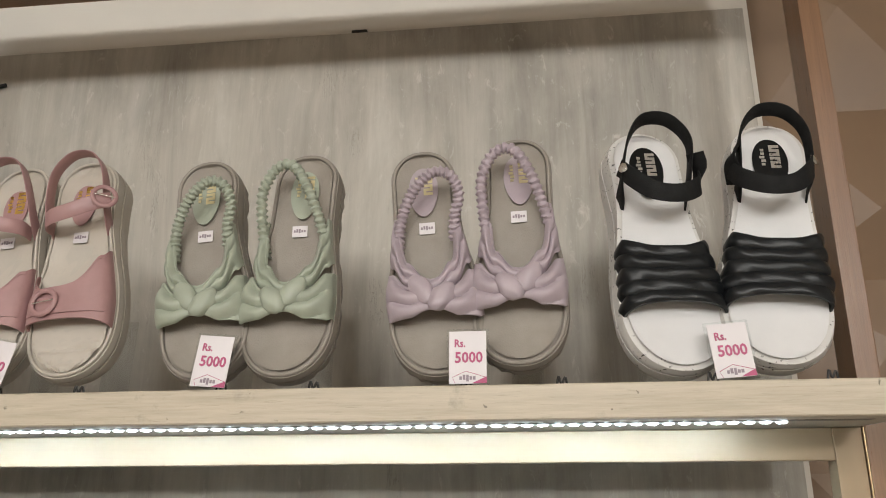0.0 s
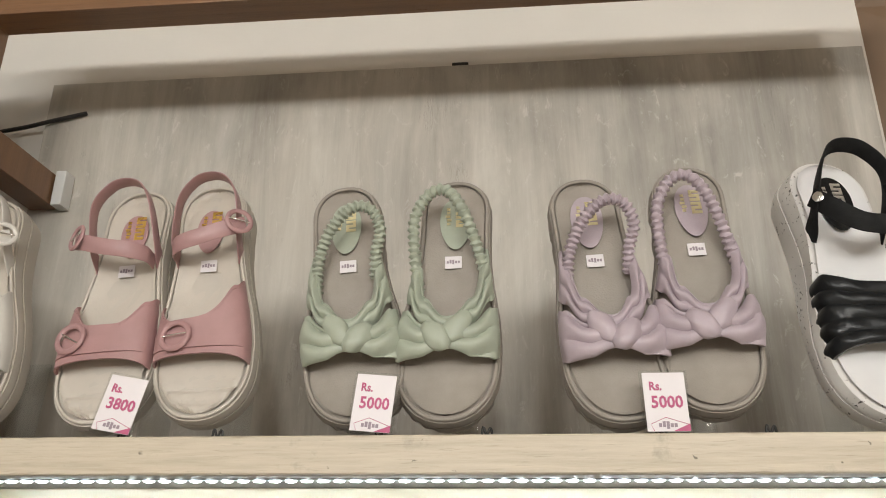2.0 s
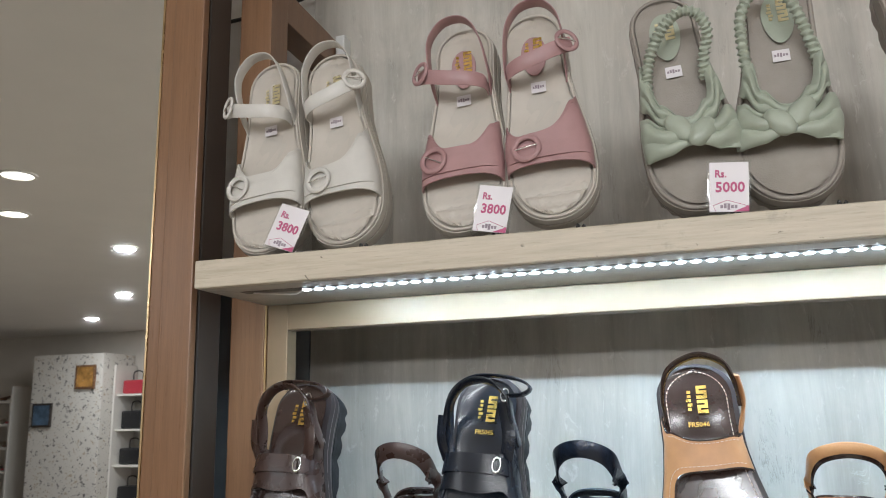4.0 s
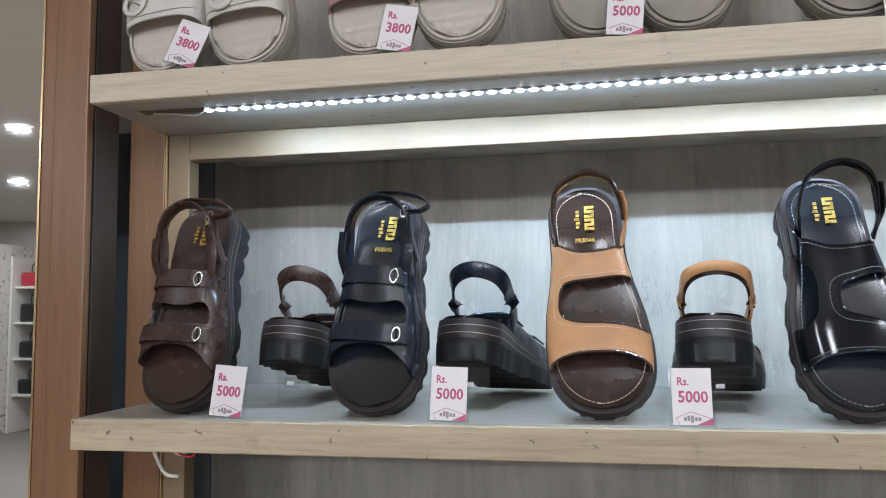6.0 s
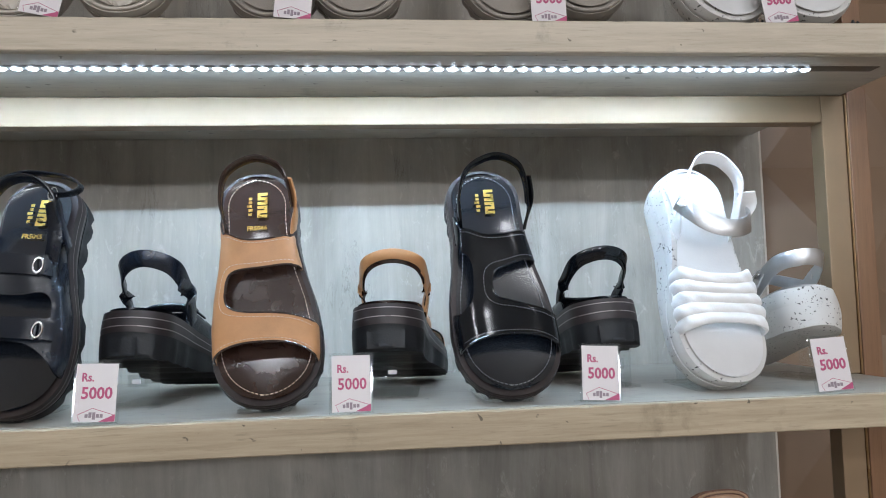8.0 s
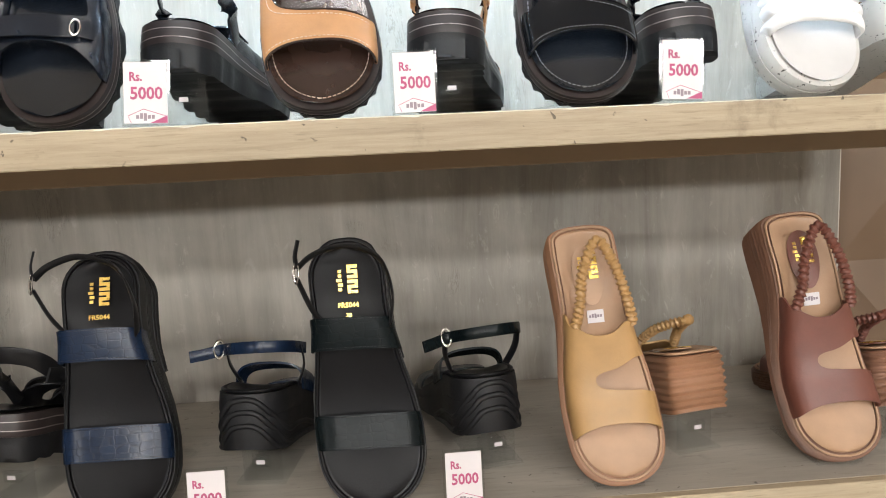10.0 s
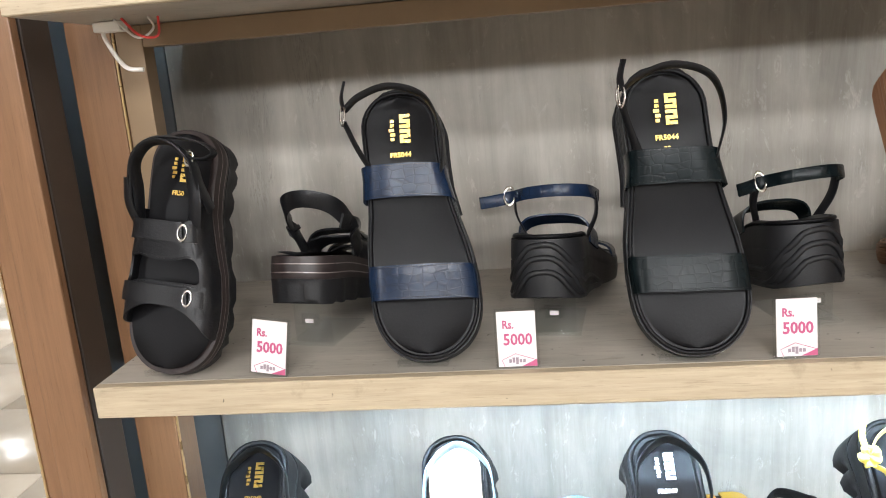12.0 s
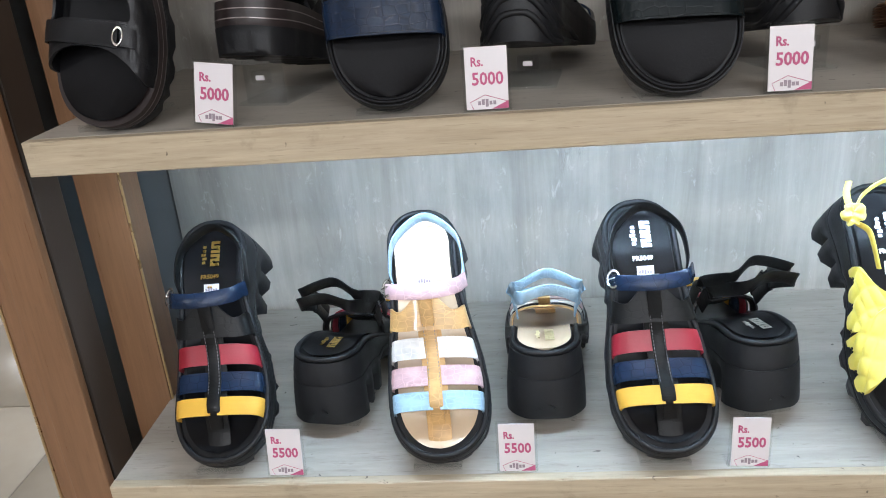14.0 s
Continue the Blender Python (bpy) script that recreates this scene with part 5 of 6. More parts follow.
# quilted crossed sandal with a tied thin strap
def quilted_sandal(label, upper, side, code, size_mark):
    last = Last(0.285, 0.056, 0.034, 0.080, side, block=True)
    root = thing("sandal", label, "sandal", "sandals on display")
    block_sole(root, last, BLACK_BED)
    L = last.L
    quilt = lambda a, b: 0.0034 * (abs(math.sin(math.pi * (5 * a + 2.5 * b))) * abs(math.sin(math.pi * (5 * a - 2.5 * b)))) ** 0.45
    f1 = over(last, between((0, 0.42), (1, 0.18)), between((0, 0.66), (0.5, 0.52), (1, 0.40)), 0.034)
    f2 = over(last, between((0, 0.18), (1, 0.42)), between((0, 0.40), (0.5, 0.50), (1, 0.66)), 0.040)
    for f in (f1, f2):
        mesh_object("crossed_band", *sheet(f, 60, 30, 0.0026, disp=quilt), upper, root, "diamond-quilted band")
    z = last.top(0.75)
    q = [(-0.030, 0.62 * L, z + 0.018), (-0.040, 0.74 * L, z + 0.040), (-0.056, 0.78 * L, z + 0.050), (-0.046, 0.87 * L, z + 0.056), (-0.014, 0.93 * L, z + 0.060), (0.024, 0.93 * L, z + 0.056), (0.042, 0.86 * L, z + 0.040), (0.044, 0.70 * L, z + 0.012)]
    mesh_object("thin_strap", *ribbon(q, (0, 0.4, 1), 0.0065, 0.0024, 60), upper, root)
    kn = [(-0.058, 0.775 * L, z + 0.048), (-0.064, 0.80 * L, z + 0.052), (-0.058, 0.825 * L, z + 0.056), (-0.052, 0.80 * L, z + 0.058), (-0.058, 0.775 * L, z + 0.050)]
    mesh_object("strap_knot", *scrunch(kn, 0.0058, 5, 50, 2), upper, root, "tied knot")
    mesh_object("strap_tail", *ribbon([(-0.06, 0.82 * L, z + 0.054), (-0.062, 0.88 * L, z + 0.058), (-0.057, 0.93 * L, z + 0.06)], (0.8, 0.1, 0.6), 0.007, 0.002, 14), upper, root)
    insole_print(last, root, SILVER_INK, code, size_mark, centre=0.80)
    size_sticker(last, root, 0.655)
    return root, last


def fine_weave(name, colour, rough=0.6):
    m, nt, b = nodes_of(name)
    v = coords(nt, (1, 1, 1))
    ck = add(nt, "ShaderNodeTexVoronoi", Scale=520.0)
    nt.links.new(v, ck.inputs["Vector"])
    big = noise_tex(nt, v, 25, 4)
    nt.links.new(ramp(nt, big, [(0.3, shade(colour, 0.88)), (0.7, shade(colour, 1.1))]), b.inputs["Base Color"])
    b.inputs["Roughness"].default_value = rough
    bump(nt, b, ck.outputs["Distance"], 0.35, 0.0006)
    return m


CREAM_SOLE = surface("cream_foam", (0.45, 0.41, 0.355), 0.55, var=0.05, scale=25, grain=500, relief=0.15)
CREAM_BED = surface("cream_footbed", (0.47, 0.425, 0.365), 0.45, var=0.05, scale=25, grain=420, relief=0.2)
TAUPE_SOLE = surface("taupe_rubber", (0.27, 0.238, 0.203), 0.6, var=0.06, scale=25, grain=400, relief=0.2)
TAUPE_BED = fine_weave("taupe_woven", (0.28, 0.248, 0.212))
SPECK_SOLE = speckled("flecked_white_rubber", (0.62, 0.60, 0.57), (0.05, 0.045, 0.04), 260, 0.62)
WHITE_BED = surface("white_leather", (0.66, 0.65, 0.645), 0.42, var=0.03, scale=25, grain=400, relief=0.15)
BLACK_RUBBER = surface("black_rubber", (0.010, 0.010, 0.011), 0.5, var=0.25, scale=30, grain=350, relief=0.25, spec=0.32)
DARK_BROWN_RUBBER = surface("dark_brown_rubber", (0.026, 0.019, 0.018), 0.38, var=0.25, scale=30, grain=300, relief=0.15, spec=0.32)
SILVER_LINE = surface("pale_welt", (0.20, 0.17, 0.16), 0.3, 0.3, 0.1, 40, 300, 0)
BLACK_LEATHER = surface("black_leather", (0.009, 0.009, 0.010), 0.34, var=0.25, scale=40, grain=420, relief=0.3, spec=0.24)
BLACK_SOFT = surface("black_soft_leather", (0.008, 0.009, 0.010), 0.33, var=0.25, scale=40, grain=420, relief=0.25, spec=0.32)
BLACK_WEB = surface("black_elastic", (0.006, 0.006, 0.006), 0.8, var=0.2, scale=60, grain=700, relief=0.5, spec=0.32)
BLACK_BED = surface("black_footbed_leather", (0.0055, 0.0053, 0.006), 0.36, var=0.2, scale=30, grain=380, relief=0.15, spec=0.12)
GLOSS_BED = surface("glossy_black_footbed", (0.008, 0.010, 0.014), 0.17, var=0.2, scale=30, grain=300, relief=0.06, spec=0.9)
PATENT = surface("patent_black", (0.003, 0.004, 0.006), 0.13, var=0.2, scale=30, grain=90, relief=0.10, spec=0.4)
NAVY = surface("blue_black_leather", (0.008, 0.011, 0.018), 0.24, var=0.25, scale=40, grain=420, relief=0.2)
BROWN = surface("dark_brown_leather", (0.040, 0.022, 0.017), 0.28, var=0.25, scale=40, grain=420, relief=0.25)
BROWN_BED = surface("brown_footbed", (0.030, 0.016, 0.012), 0.17, var=0.2, scale=30, grain=300, relief=0.06, spec=0.7)
TAN = surface("tan_leather", (0.43, 0.215, 0.09), 0.42, var=0.1, scale=40, grain=420, relief=0.2)
CAMEL = surface("camel_leather", (0.41, 0.245, 0.098), 0.42, var=0.08, scale=40, grain=420, relief=0.2)
CAMEL_BED = surface("camel_footbed", (0.42, 0.26, 0.155), 0.45, var=0.08, scale=30, grain=400, relief=0.15)
CAMEL_SOLE = surface("rust_stacked_sole", (0.30, 0.155, 0.085), 0.5, var=0.12, scale=30, grain=300, relief=0.2)
RUSSET = surface("russet_leather", (0.155, 0.055, 0.038), 0.42, var=0.12, scale=40, grain=420, relief=0.2)
RUSSET_SOLE = surface("russet_stacked_sole", (0.19, 0.095, 0.058), 0.5, var=0.12, scale=30, grain=300, relief=0.2)
PINK = surface("dusty_pink_leather", (0.345, 0.20, 0.197), 0.42, var=0.07, scale=40, grain=420, relief=0.2)
OFFWHITE = surface("off_white_leather", (0.54, 0.515, 0.47), 0.42, var=0.05, scale=40, grain=420, relief=0.2)
GREEN = surface("sage_green_leather", (0.335, 0.365, 0.29), 0.42, var=0.07, scale=40, grain=420, relief=0.2)
LILAC = surface("lilac_leather", (0.39, 0.325, 0.355), 0.42, var=0.07, scale=40, grain=420, relief=0.2)
WHITE_SOFT = surface("white_soft_leather", (0.80, 0.79, 0.78), 0.4, var=0.03, scale=40, grain=420, relief=0.2)
SILVER = surface("silver_foil_leather", (0.66, 0.66, 0.67), 0.42, 1.0, 0.06, 60, 300, 0.2)
BLUE_CROC = croc("blue_croc", (0.008, 0.017, 0.040), 0.25, 75, spec=0.3, coat=0.0)
GREEN_CROC = croc("green_black_croc", (0.004, 0.007, 0.008), 0.27, 75, spec=0.15, coat=0.0)
BLACK_CROC = croc("black_croc", (0.006, 0.006, 0.006), 0.38, spec=0.2, coat=0.0)
RED = surface("red_leather", (0.25, 0.012, 0.024), 0.4, var=0.06, scale=40, grain=420, relief=0.2)
YELLOW = surface("yellow_leather", (0.64, 0.36, 0.04), 0.42, var=0.06, scale=40, grain=420, relief=0.2)
LEMON = surface("lemon_leather", (0.72, 0.58, 0.10), 0.42, var=0.06, scale=40, grain=420, relief=0.2)
PALE_CROC = croc("white_croc", (0.62, 0.60, 0.57), 0.32, 100, 1.12)
ROSE_CROC = croc("rose_croc", (0.50, 0.33, 0.34), 0.32, 100, 1.2)
SKY_CROC = croc("sky_croc", (0.29, 0.42, 0.53), 0.32, 100, 1.2)
HONEY_CROC = croc("honey_croc", (0.48, 0.29, 0.11), 0.32, 90, 1.25)
CREAM_GLOSS = surface("cream_gloss_leather", (0.55, 0.41, 0.27), 0.34, var=0.05, scale=30, grain=380, relief=0.12)
PALE_THREAD = surface("pale_thread", (0.55, 0.45, 0.36), 0.6, relief=0)
GREY_THREAD = surface("grey_thread", (0.20, 0.20, 0.21), 0.6, relief=0)


# ---- placing ----
def front_pose(k, x, y, tilt, lean, last, lift=0.002, yaw=0.0):
    """Leaning back on its stand, toe down on the shelf and insole to the shopper."""
    slope = math.degrees(math.atan2(last.heel - last.toe, last.L))
    t = tilt - slope
    m = Matrix.Translation((x, y + last.toe * math.sin(radians(t)), TOPS[k] + lift))
    return m @ Matrix.Rotation(radians(yaw), 4, "Z") @ Matrix.Rotation(radians(lean), 4, "Y") @ Matrix.Rotation(radians(t), 4, "X")


def rear_pose(x, y, z, last, pitch, yaw, roll=0.0):
    """Heel to the shopper, propped level on its stand: (x, y, z) is the under edge of the heel."""
    m = Matrix.Translation((x, y, z)) @ Matrix.Rotation(radians(180 + yaw), 4, "Z") @ Matrix.Rotation(radians(pitch), 4, "X") @ Matrix.Rotation(radians(roll), 4, "Y")
    return m @ Matrix.Translation((0, -last.L, 0))


def clear_stand(kind):
    ob = thing("shoe_stand", "clear acrylic shoe stand on the shelf", "display stand", "clear shoe stands")
    if kind == "lean":
        box("base_plate", (-0.028, -0.006, 0.0005), (0.028, 0.11, 0.0045), CLEAR, ob, bevel=0.0008)
        mesh_object("back_plate", *moved(box_mesh((-0.02, -0.0015, 0), (0.02, 0.0015, 0.11), 0.0006), Matrix.Translation((0, 0.082, 0.005)) @ Matrix.Rotation(radians(-6), 4, "X")), CLEAR, ob)
        box("toe_stop", (-0.028, -0.0055, 0.0045), (0.028, -0.0025, 0.0075), CLEAR, ob, bevel=0.0006)
    else:
        h = kind
        box("front_plate", (-0.024, 0, 0.001), (0.024, 0.003, h), CLEAR, ob, bevel=0.0006)
        box("top_plate", (-0.024, 0.003, h - 0.003), (0.024, 0.07, h), CLEAR, ob, bevel=0.0006)
        box("foot_plate", (-0.03, -0.012, 0.0005), (0.03, 0.085, 0.0035), CLEAR, ob, bevel=0.0006)
        tagb = mesh_object("size_cube", *box_mesh((-0.011, -0.006, h * 0.42), (0.011, -0.0005, h * 0.42 + 0.014), 0.001), CLEAR, ob, "small clear size marker")
        mesh_object("marker_bar", *box_mesh((-0.005, -0.0072, h * 0.42 + 0.004), (0.005, -0.0062, h * 0.42 + 0.009), 0), CARD, tagb)
    for o in ob.children_recursive:
        o.visible_shadow = False
    return ob


def wire_hook(x, y):
    ob = thing("wire_hook", "tiny black wire hook under a sandal toe", "hook", "wire hooks on the upper shelf")
    mesh_object("wire", *cord([(0, 0, 0.0015), (0.002, 0, 0.011), (0.005, 0.001, 0.003), (0.009, 0.001, 0.010), (0.011, 0.002, 0.0015)], 0.0013, 24), CABLE_BLACK, ob)
    ob.location = (x, y, TOPS[0] + 0.0005)


LEAN_STAND = clear_stand("lean")
LEAN_STAND.location = (0.0, 0.0, TOPS[3])
used_lean = [False]


def put_lean_stand(k, x, y, lean):
    m = pose(x, y, TOPS[k] + 0.0006)
    if not used_lean[0]:
        LEAN_STAND.matrix_world = m
        used_lean[0] = True
    else:
        copy_thing(LEAN_STAND, m)


def show_front(made, k, x, y, tilt, lean, lift=0.002, yaw=0.0):
    root, last = made
    root.matrix_world = front_pose(k, x, y, tilt, lean, last, lift, yaw)
    put_lean_stand(k, x, y + (0.045 if k == 0 else 0.012), lean)
    if k == 0:
        wire_hook(x + 0.030, y - 0.012)


def show_rear(made, k, x, y, z, pitch, yaw, roll=0.0):
    """The other shoe of a pair: the mirror image, turned heel outward."""
    root, last = made
    for o in root.children_recursive:
        co = np.empty(len(o.data.vertices) * 3)
        o.data.vertices.foreach_get("co", co)
        co[::3] *= -1
        o.data.vertices.foreach_set("co", co)
        o.data.flip_normals()
    root.matrix_world = rear_pose(x, y, z, last, pitch, yaw, roll)
    st = clear_stand(max(0.02, z - TOPS[k] - 0.002))
    st.matrix_world = pose(x - 0.02 * math.sin(radians(yaw)), y + 0.03, TOPS[k] + 0.0006, 0, 0, yaw)


# upper shelf: five pairs standing upright
W_LABEL = "off-white leather sandal with covered buckles and cream sole"
P_LABEL = "dusty pink leather sandal with covered buckles and cream sole"
G_LABEL = "sage green knotted sandal with gathered sling and taupe sole"
L_LABEL = "lilac knotted sandal with gathered sling and taupe sole"
K_LABEL = "black padded sandal with flecked white platform sole"
show_front(buckle_sandal(W_LABEL, OFFWHITE, -1, PALE_GOLD, None), 0, -0.540, 0.045, 80, -6.5, 0.010)
show_front(buckle_sandal(W_LABEL, OFFWHITE, 1, PALE_GOLD, None), 0, -0.437, 0.045, 80, -6.0, 0.010)
show_front(buckle_sandal(P_LABEL, PINK, -1, GOLD, PINK), 0, -0.266, 0.045, 80, -4.0, 0.014)
show_front(buckle_sandal(P_LABEL, PINK, 1, GOLD, PINK), 0, -0.166, 0.045, 80, -3.0, 0.018)
show_front(knot_sandal(G_LABEL, GREEN, 1, PALE_GOLD, "FR5043", ""), 0, 0.002, 0.045, 80, -4.0, 0.013)
show_front(knot_sandal(G_LABEL, GREEN, -1, PALE_GOLD, "FR5043", ""), 0, 0.108, 0.045, 80, -1.0, 0.014)
show_front(knot_sandal(L_LABEL, LILAC, 1, PALE_GOLD, "FR5043", "38"), 0, 0.277, 0.045, 80, -3.0, 0.012)
show_front(knot_sandal(L_LABEL, LILAC, -1, PALE_GOLD, "FR5043", "38"), 0, 0.380, 0.045, 80, -2.0, 0.022)
show_front(padded_sandal(K_LABEL, BLACK_SOFT, BLACK_WEB, BLACK_WEB, 1, SILVER_INK, BLACK_CROC, "", ""), 0, 0.535, 0.035, 80, 0.0, 0.010, yaw=8)
show_front(padded_sandal(K_LABEL, BLACK_SOFT, BLACK_WEB, BLACK_WEB, -1, SILVER_INK, BLACK_CROC, "FR5051", "38"), 0, 0.654, 0.035, 80, 3.0, 0.014)

# second shelf
show_front(strap_sandal("dark brown double-strap sandal with black lugged sole", BROWN, BROWN_BED, 1, ""), 1, -0.519, 0.022, 72, 2, yaw=-7)
show_front(strap_sandal("blue-black double-strap sandal with black lugged sole", NAVY, GLOSS_BED, 1, "FR5045"), 1, -0.276, 0.022, 72, 4, yaw=-7)
show_front(cutout_sandal("tan cut-out sandal with dark brown footbed and stitching", TAN, BROWN_BED, BROWN_BED, PALE_THREAD, 1, "FR5046"), 1, -0.008, 0.022, 72, -2, yaw=-3)
show_front(cutout_sandal("patent black cut-out sandal with grey stitching", PATENT, PATENT, GLOSS_BED, GREY_THREAD, 1, "", both=True), 1, 0.258, 0.022, 72, -1.5)
show_front(padded_sandal("white padded sandal with silver ankle strap, flecked sole", WHITE_SOFT, SILVER, WHITE_SOFT, 1, SILVER_INK, None, "", "", 0.268), 1, 0.514, 0.042, 72, 3, yaw=6)
show_rear(strap_sandal("dark brown double-strap sandal shown heel first on a stand", BROWN, BROWN_BED, 1, "", rear=True), 1, -0.406, 0.10, 1.525, 13, -6)
show_rear(strap_sandal("blue-black double-strap sandal shown heel first on a stand", NAVY, GLOSS_BED, 1, "", rear=True), 1, -0.168, 0.10, 1.525, 13, -9)
show_rear(cutout_sandal("tan cut-out sandal shown heel first on a stand", TAN, BROWN_BED, BROWN_BED, PALE_THREAD, 1, "", rear=True), 1, 0.132, 0.10, 1.525, 13, -6)
show_rear(cutout_sandal("patent black cut-out sandal shown heel first on a stand", PATENT, PATENT, GLOSS_BED, GREY_THREAD, 1, "", True, True), 1, 0.414, 0.10, 1.523, 13, 10)
show_rear(padded_sandal("white and silver sandal shown heel first on a stand", WHITE_SOFT, SILVER, WHITE_SOFT, 1, SILVER_INK, None, "", "", 0.268, True), 1, 0.682, 0.10, 1.532, 16, 12, -6)

# third shelf
show_front(strap_sandal("black double-strap sandal with black lugged sole", BLACK_LEATHER, BLACK_BED, 1, "FR50"), 2, -0.547, 0.032, 72, 7, yaw=-11)
show_front(band_sandal("black sandal with two blue crocodile-embossed bands", BLUE_CROC, 1, "FR5044", ""), 2, -0.260, 0.032, 72, -1)
show_front(band_sandal("black sandal with two green-black crocodile-embossed bands", GREEN_CROC, 1, "FR5044", "38"), 2, 0.014, 0.022, 75, -0.5)
show_front(slide_sandal("camel cut-out slide with gathered sling on stacked sole", CAMEL, CAMEL_SOLE, CAMEL_BED, CAMEL_BED, 1), 2, 0.298, 0.032, 72, -4, yaw=-4)
show_front(slide_sandal("russet brown cut-out slide with gathered sling on stacked sole", RUSSET, RUSSET_SOLE, CAMEL_BED, RUSSET, 1), 2, 0.566, 0.05, 72, -4, yaw=-3)
show_rear(strap_sandal("black double-strap sandal shown heel first on a stand", BLACK_LEATHER, BLACK_BED, 1, "", rear=True), 2, -0.408, 0.10, 1.098, 12, -12)
show_rear(band_sandal("black and blue sandal shown heel first on a stand", BLUE_CROC, 1, "", "", True), 2, -0.118, 0.10, 1.090, 9, -8)
show_rear(band_sandal("black sandal shown heel first on a stand", GREEN_CROC, 1, "", "", True), 2, 0.174, 0.10, 1.092, 9, 12)
show_rear(slide_sandal("camel slide shown heel first, ribbed wedge outward", CAMEL, CAMEL_SOLE, CAMEL_BED, CAMEL_BED, 1), 2, 0.424, 0.10, 1.100, 12, 12)
show_rear(slide_sandal("russet slide shown heel first, ribbed wedge outward", RUSSET, RUSSET_SOLE, CAMEL_BED, RUSSET, 1), 2, 0.680, 0.10, 1.090, 12, 8)

# fourth shelf
TRI = (YELLOW, BLUE_CROC, RED)
PASTEL = (SKY_CROC, ROSE_CROC, PALE_CROC)
F_LABEL = "black fisherman sandal with yellow, blue and red straps"
show_front(fisher_sandal(F_LABEL, TRI, BLACK_CROC, BLUE_CROC, BLACK_CROC, BLACK_BED, 1, GOLD, "FR5049", "38", BLACK_CROC), 3, -0.495, 0.004, 53, -2)
show_front(fisher_sandal("pastel fisherman sandal with honey, rose and sky straps", PASTEL, HONEY_CROC, ROSE_CROC, HONEY_CROC, CREAM_GLOSS, 1, PALE_GOLD, "", "", SKY_CROC), 3, -0.237, 0.004, 53, -1.5)
show_front(fisher_sandal(F_LABEL, TRI, BLACK_CROC, BLUE_CROC, BLACK_CROC, BLACK_BED, 1, SILVER_INK, "FR5049", "37", BLACK_CROC), 3, 0.019, 0.004, 53, -1.5)
show_front(quilted_sandal("black block-heeled sandal with quilted lemon yellow bands", LEMON, 1, "FR5043", "38"), 3, 0.292, 0.012, 53, -1)
show_rear(fisher_sandal("black fisherman sandal shown heel first on a stand", TRI, BLACK_CROC, BLACK_CROC, BLACK_CROC, BLACK_BED, 1, GOLD, "", "", BLACK_CROC, True), 3, -0.375, 0.085, 0.652, 3, -8)
show_rear(fisher_sandal("pastel fisherman sandal shown heel first on a stand", PASTEL, HONEY_CROC, ROSE_CROC, HONEY_CROC, CREAM_GLOSS, 1, PALE_GOLD, "", "", SKY_CROC, True), 3, -0.101, 0.085, 0.652, 3, 0)
show_rear(fisher_sandal("black fisherman sandal shown heel first on a stand", TRI, BLACK_CROC, BLACK_CROC, BLACK_CROC, BLACK_BED, 1, SILVER_INK, "", "", BLACK_CROC, True), 3, 0.160, 0.085, 0.658, 3, 14)


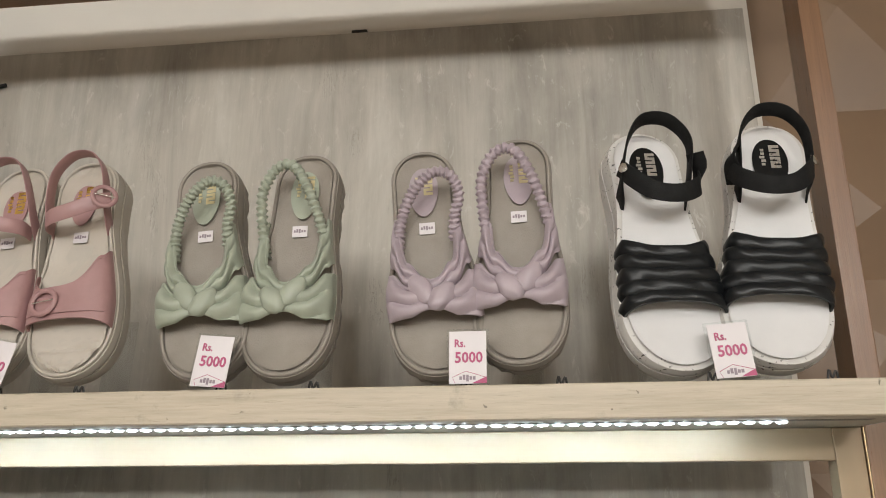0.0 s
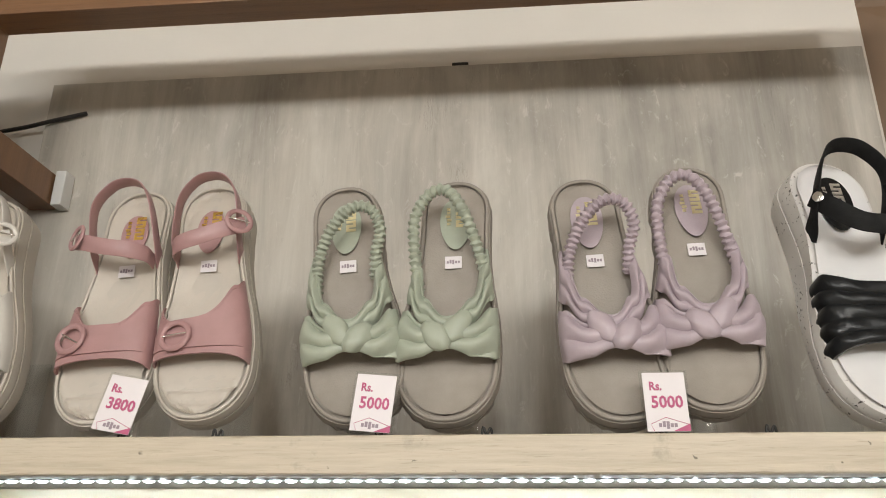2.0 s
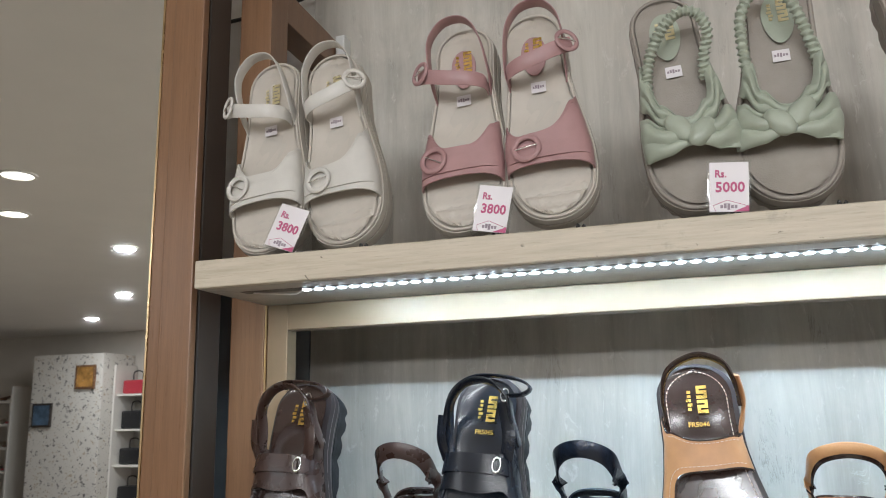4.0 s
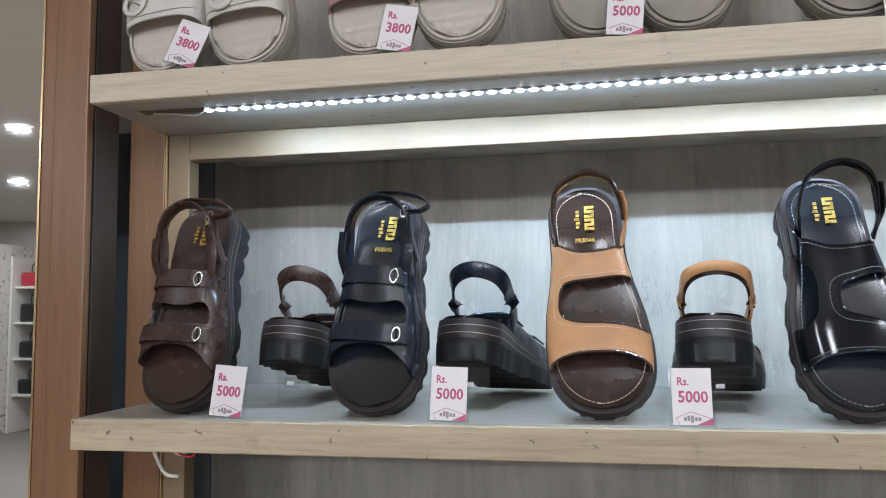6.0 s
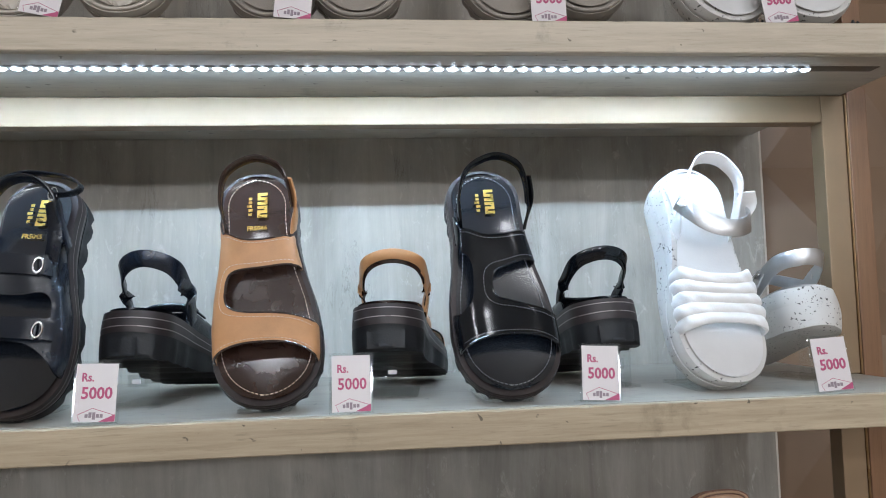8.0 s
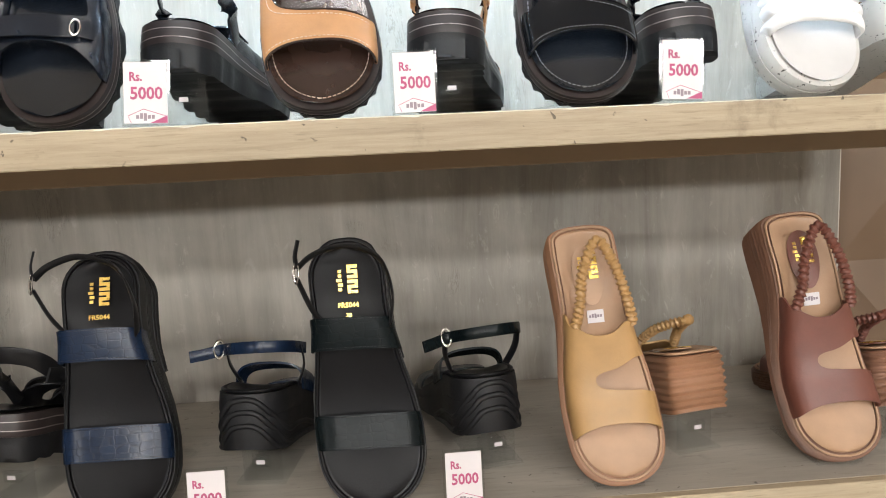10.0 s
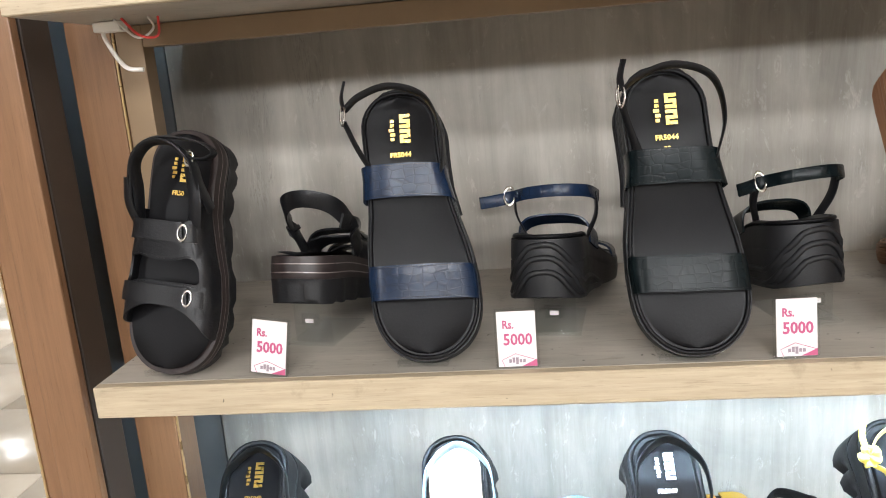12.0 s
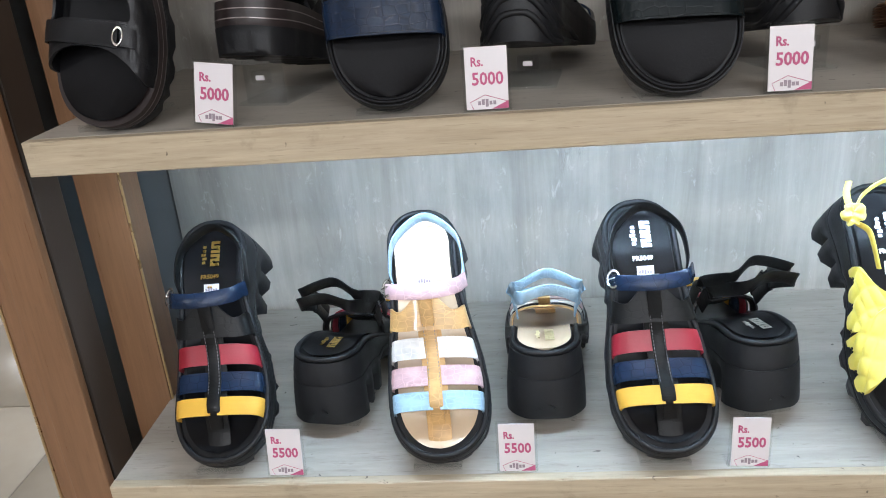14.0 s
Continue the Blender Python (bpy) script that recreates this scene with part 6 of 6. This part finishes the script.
# ---- price tags ----
def price_tag(price):
    ob = thing("price_tag", "white price card reading Rs. %s in a clear holder" % price, "price tag", "price tags along the shelves")
    w, h = 0.040, 0.058
    box("holder", (-w / 2 - 0.003, 0.0012, 0), (w / 2 + 0.003, 0.003, h + 0.005), CLEAR, ob, "clear acrylic holder", bevel=0.0005)
    box("holder_foot", (-w / 2 - 0.003, 0.003, 0), (w / 2 + 0.003, 0.026, 0.002), CLEAR, ob, bevel=0.0005)
    box("card", (-w / 2, 0, 0.002), (w / 2, 0.001, h + 0.002), CARD, ob, "white printed card", bevel=0)
    face = Matrix.Translation((0, -0.0004, 0)) @ Matrix.Rotation(radians(90), 4, "X")
    mesh_object("price", *moved(text_mesh(price, 0.0165), face @ Matrix.Translation((0.001, 0.030, 0)) @ Matrix.Diagonal((0.92, 1, 1, 1))), PINK_INK, ob, "pink printed price", smooth=False)
    mesh_object("currency", *moved(text_mesh("Rs.", 0.012), face @ Matrix.Translation((-0.0085, 0.046, 0)) @ Matrix.Diagonal((0.85, 1, 1, 1))), PINK_INK, ob, smooth=False)
    bars = join([box_mesh((-0.009 + i * 0.0036, -0.0005, 0.0062 - (0.0018 if i == 2 else 0)), (-0.0062 + i * 0.0036, 0.0002, 0.0098 + (0.0018 if i in (1, 2) else 0)), 0) for i in range(5)])
    mesh_object("logo_bar", *bars, GREY_INK, ob, smooth=False)
    mesh_object("corner_shape", [(0.004, -0.0003, 0.0022), (w / 2, -0.0003, 0.0022), (w / 2, -0.0003, 0.0095)], [(0, 1, 2)], PINK_INK, ob, "pink corner triangle", smooth=False)
    mesh_object("outline", *sweep([(-0.0135, -0.0003, 0.0025), (-0.0165, -0.0003, 0.009), (-0.002, -0.0003, 0.0155), (0.0195, -0.0003, 0.0085)], (0, 1, 0), round_profile(0.0003, 4)), PINK_INK, ob, "thin printed outline", smooth=False)
    for o in ob.children:
        if o.name.startswith("holder"):
            o.visible_shadow = False
    return ob


TAGS = {
    "3800": [(0, -0.500, 20, 4), (0, -0.230, 10, 2)],
    "5000": [(0, 0.032, 5, 0), (0, 0.316, 0, 0), (0, 0.590, -4, 0), (1, -0.431, 4, -3), (1, -0.170, 2, 2), (1, 0.086, 0, 0), (1, 0.353, 3, 0), (1, 0.617, -3, 0), (2, -0.424, 6, -8), (2, -0.158, 0, 0), (2, 0.120, 1, 4)],
    "5500": [(3, -0.412, 1, 0), (3, -0.146, 0, 0), (3, 0.108, 2, 0)],
}
for o in bpy.data.objects:
    if "stitching" in o.name:
        o["kind"] = "stuff"
for price, places in TAGS.items():
    first = price_tag(price)
    for i, (k, x, lean, yaw) in enumerate(places):
        m = Matrix.Translation((x - 0.03 * math.sin(radians(lean)), FRONTS[k] + 0.012, TOPS[k] + 0.001 + 0.021 * abs(math.sin(radians(lean))))) @ Matrix.Rotation(radians(yaw), 4, "Z") @ Matrix.Rotation(radians(lean), 4, "Y") @ Matrix.Rotation(radians(-8), 4, "X")
        if i:
            copy_thing(first, m)
        else:
            first.matrix_world = m
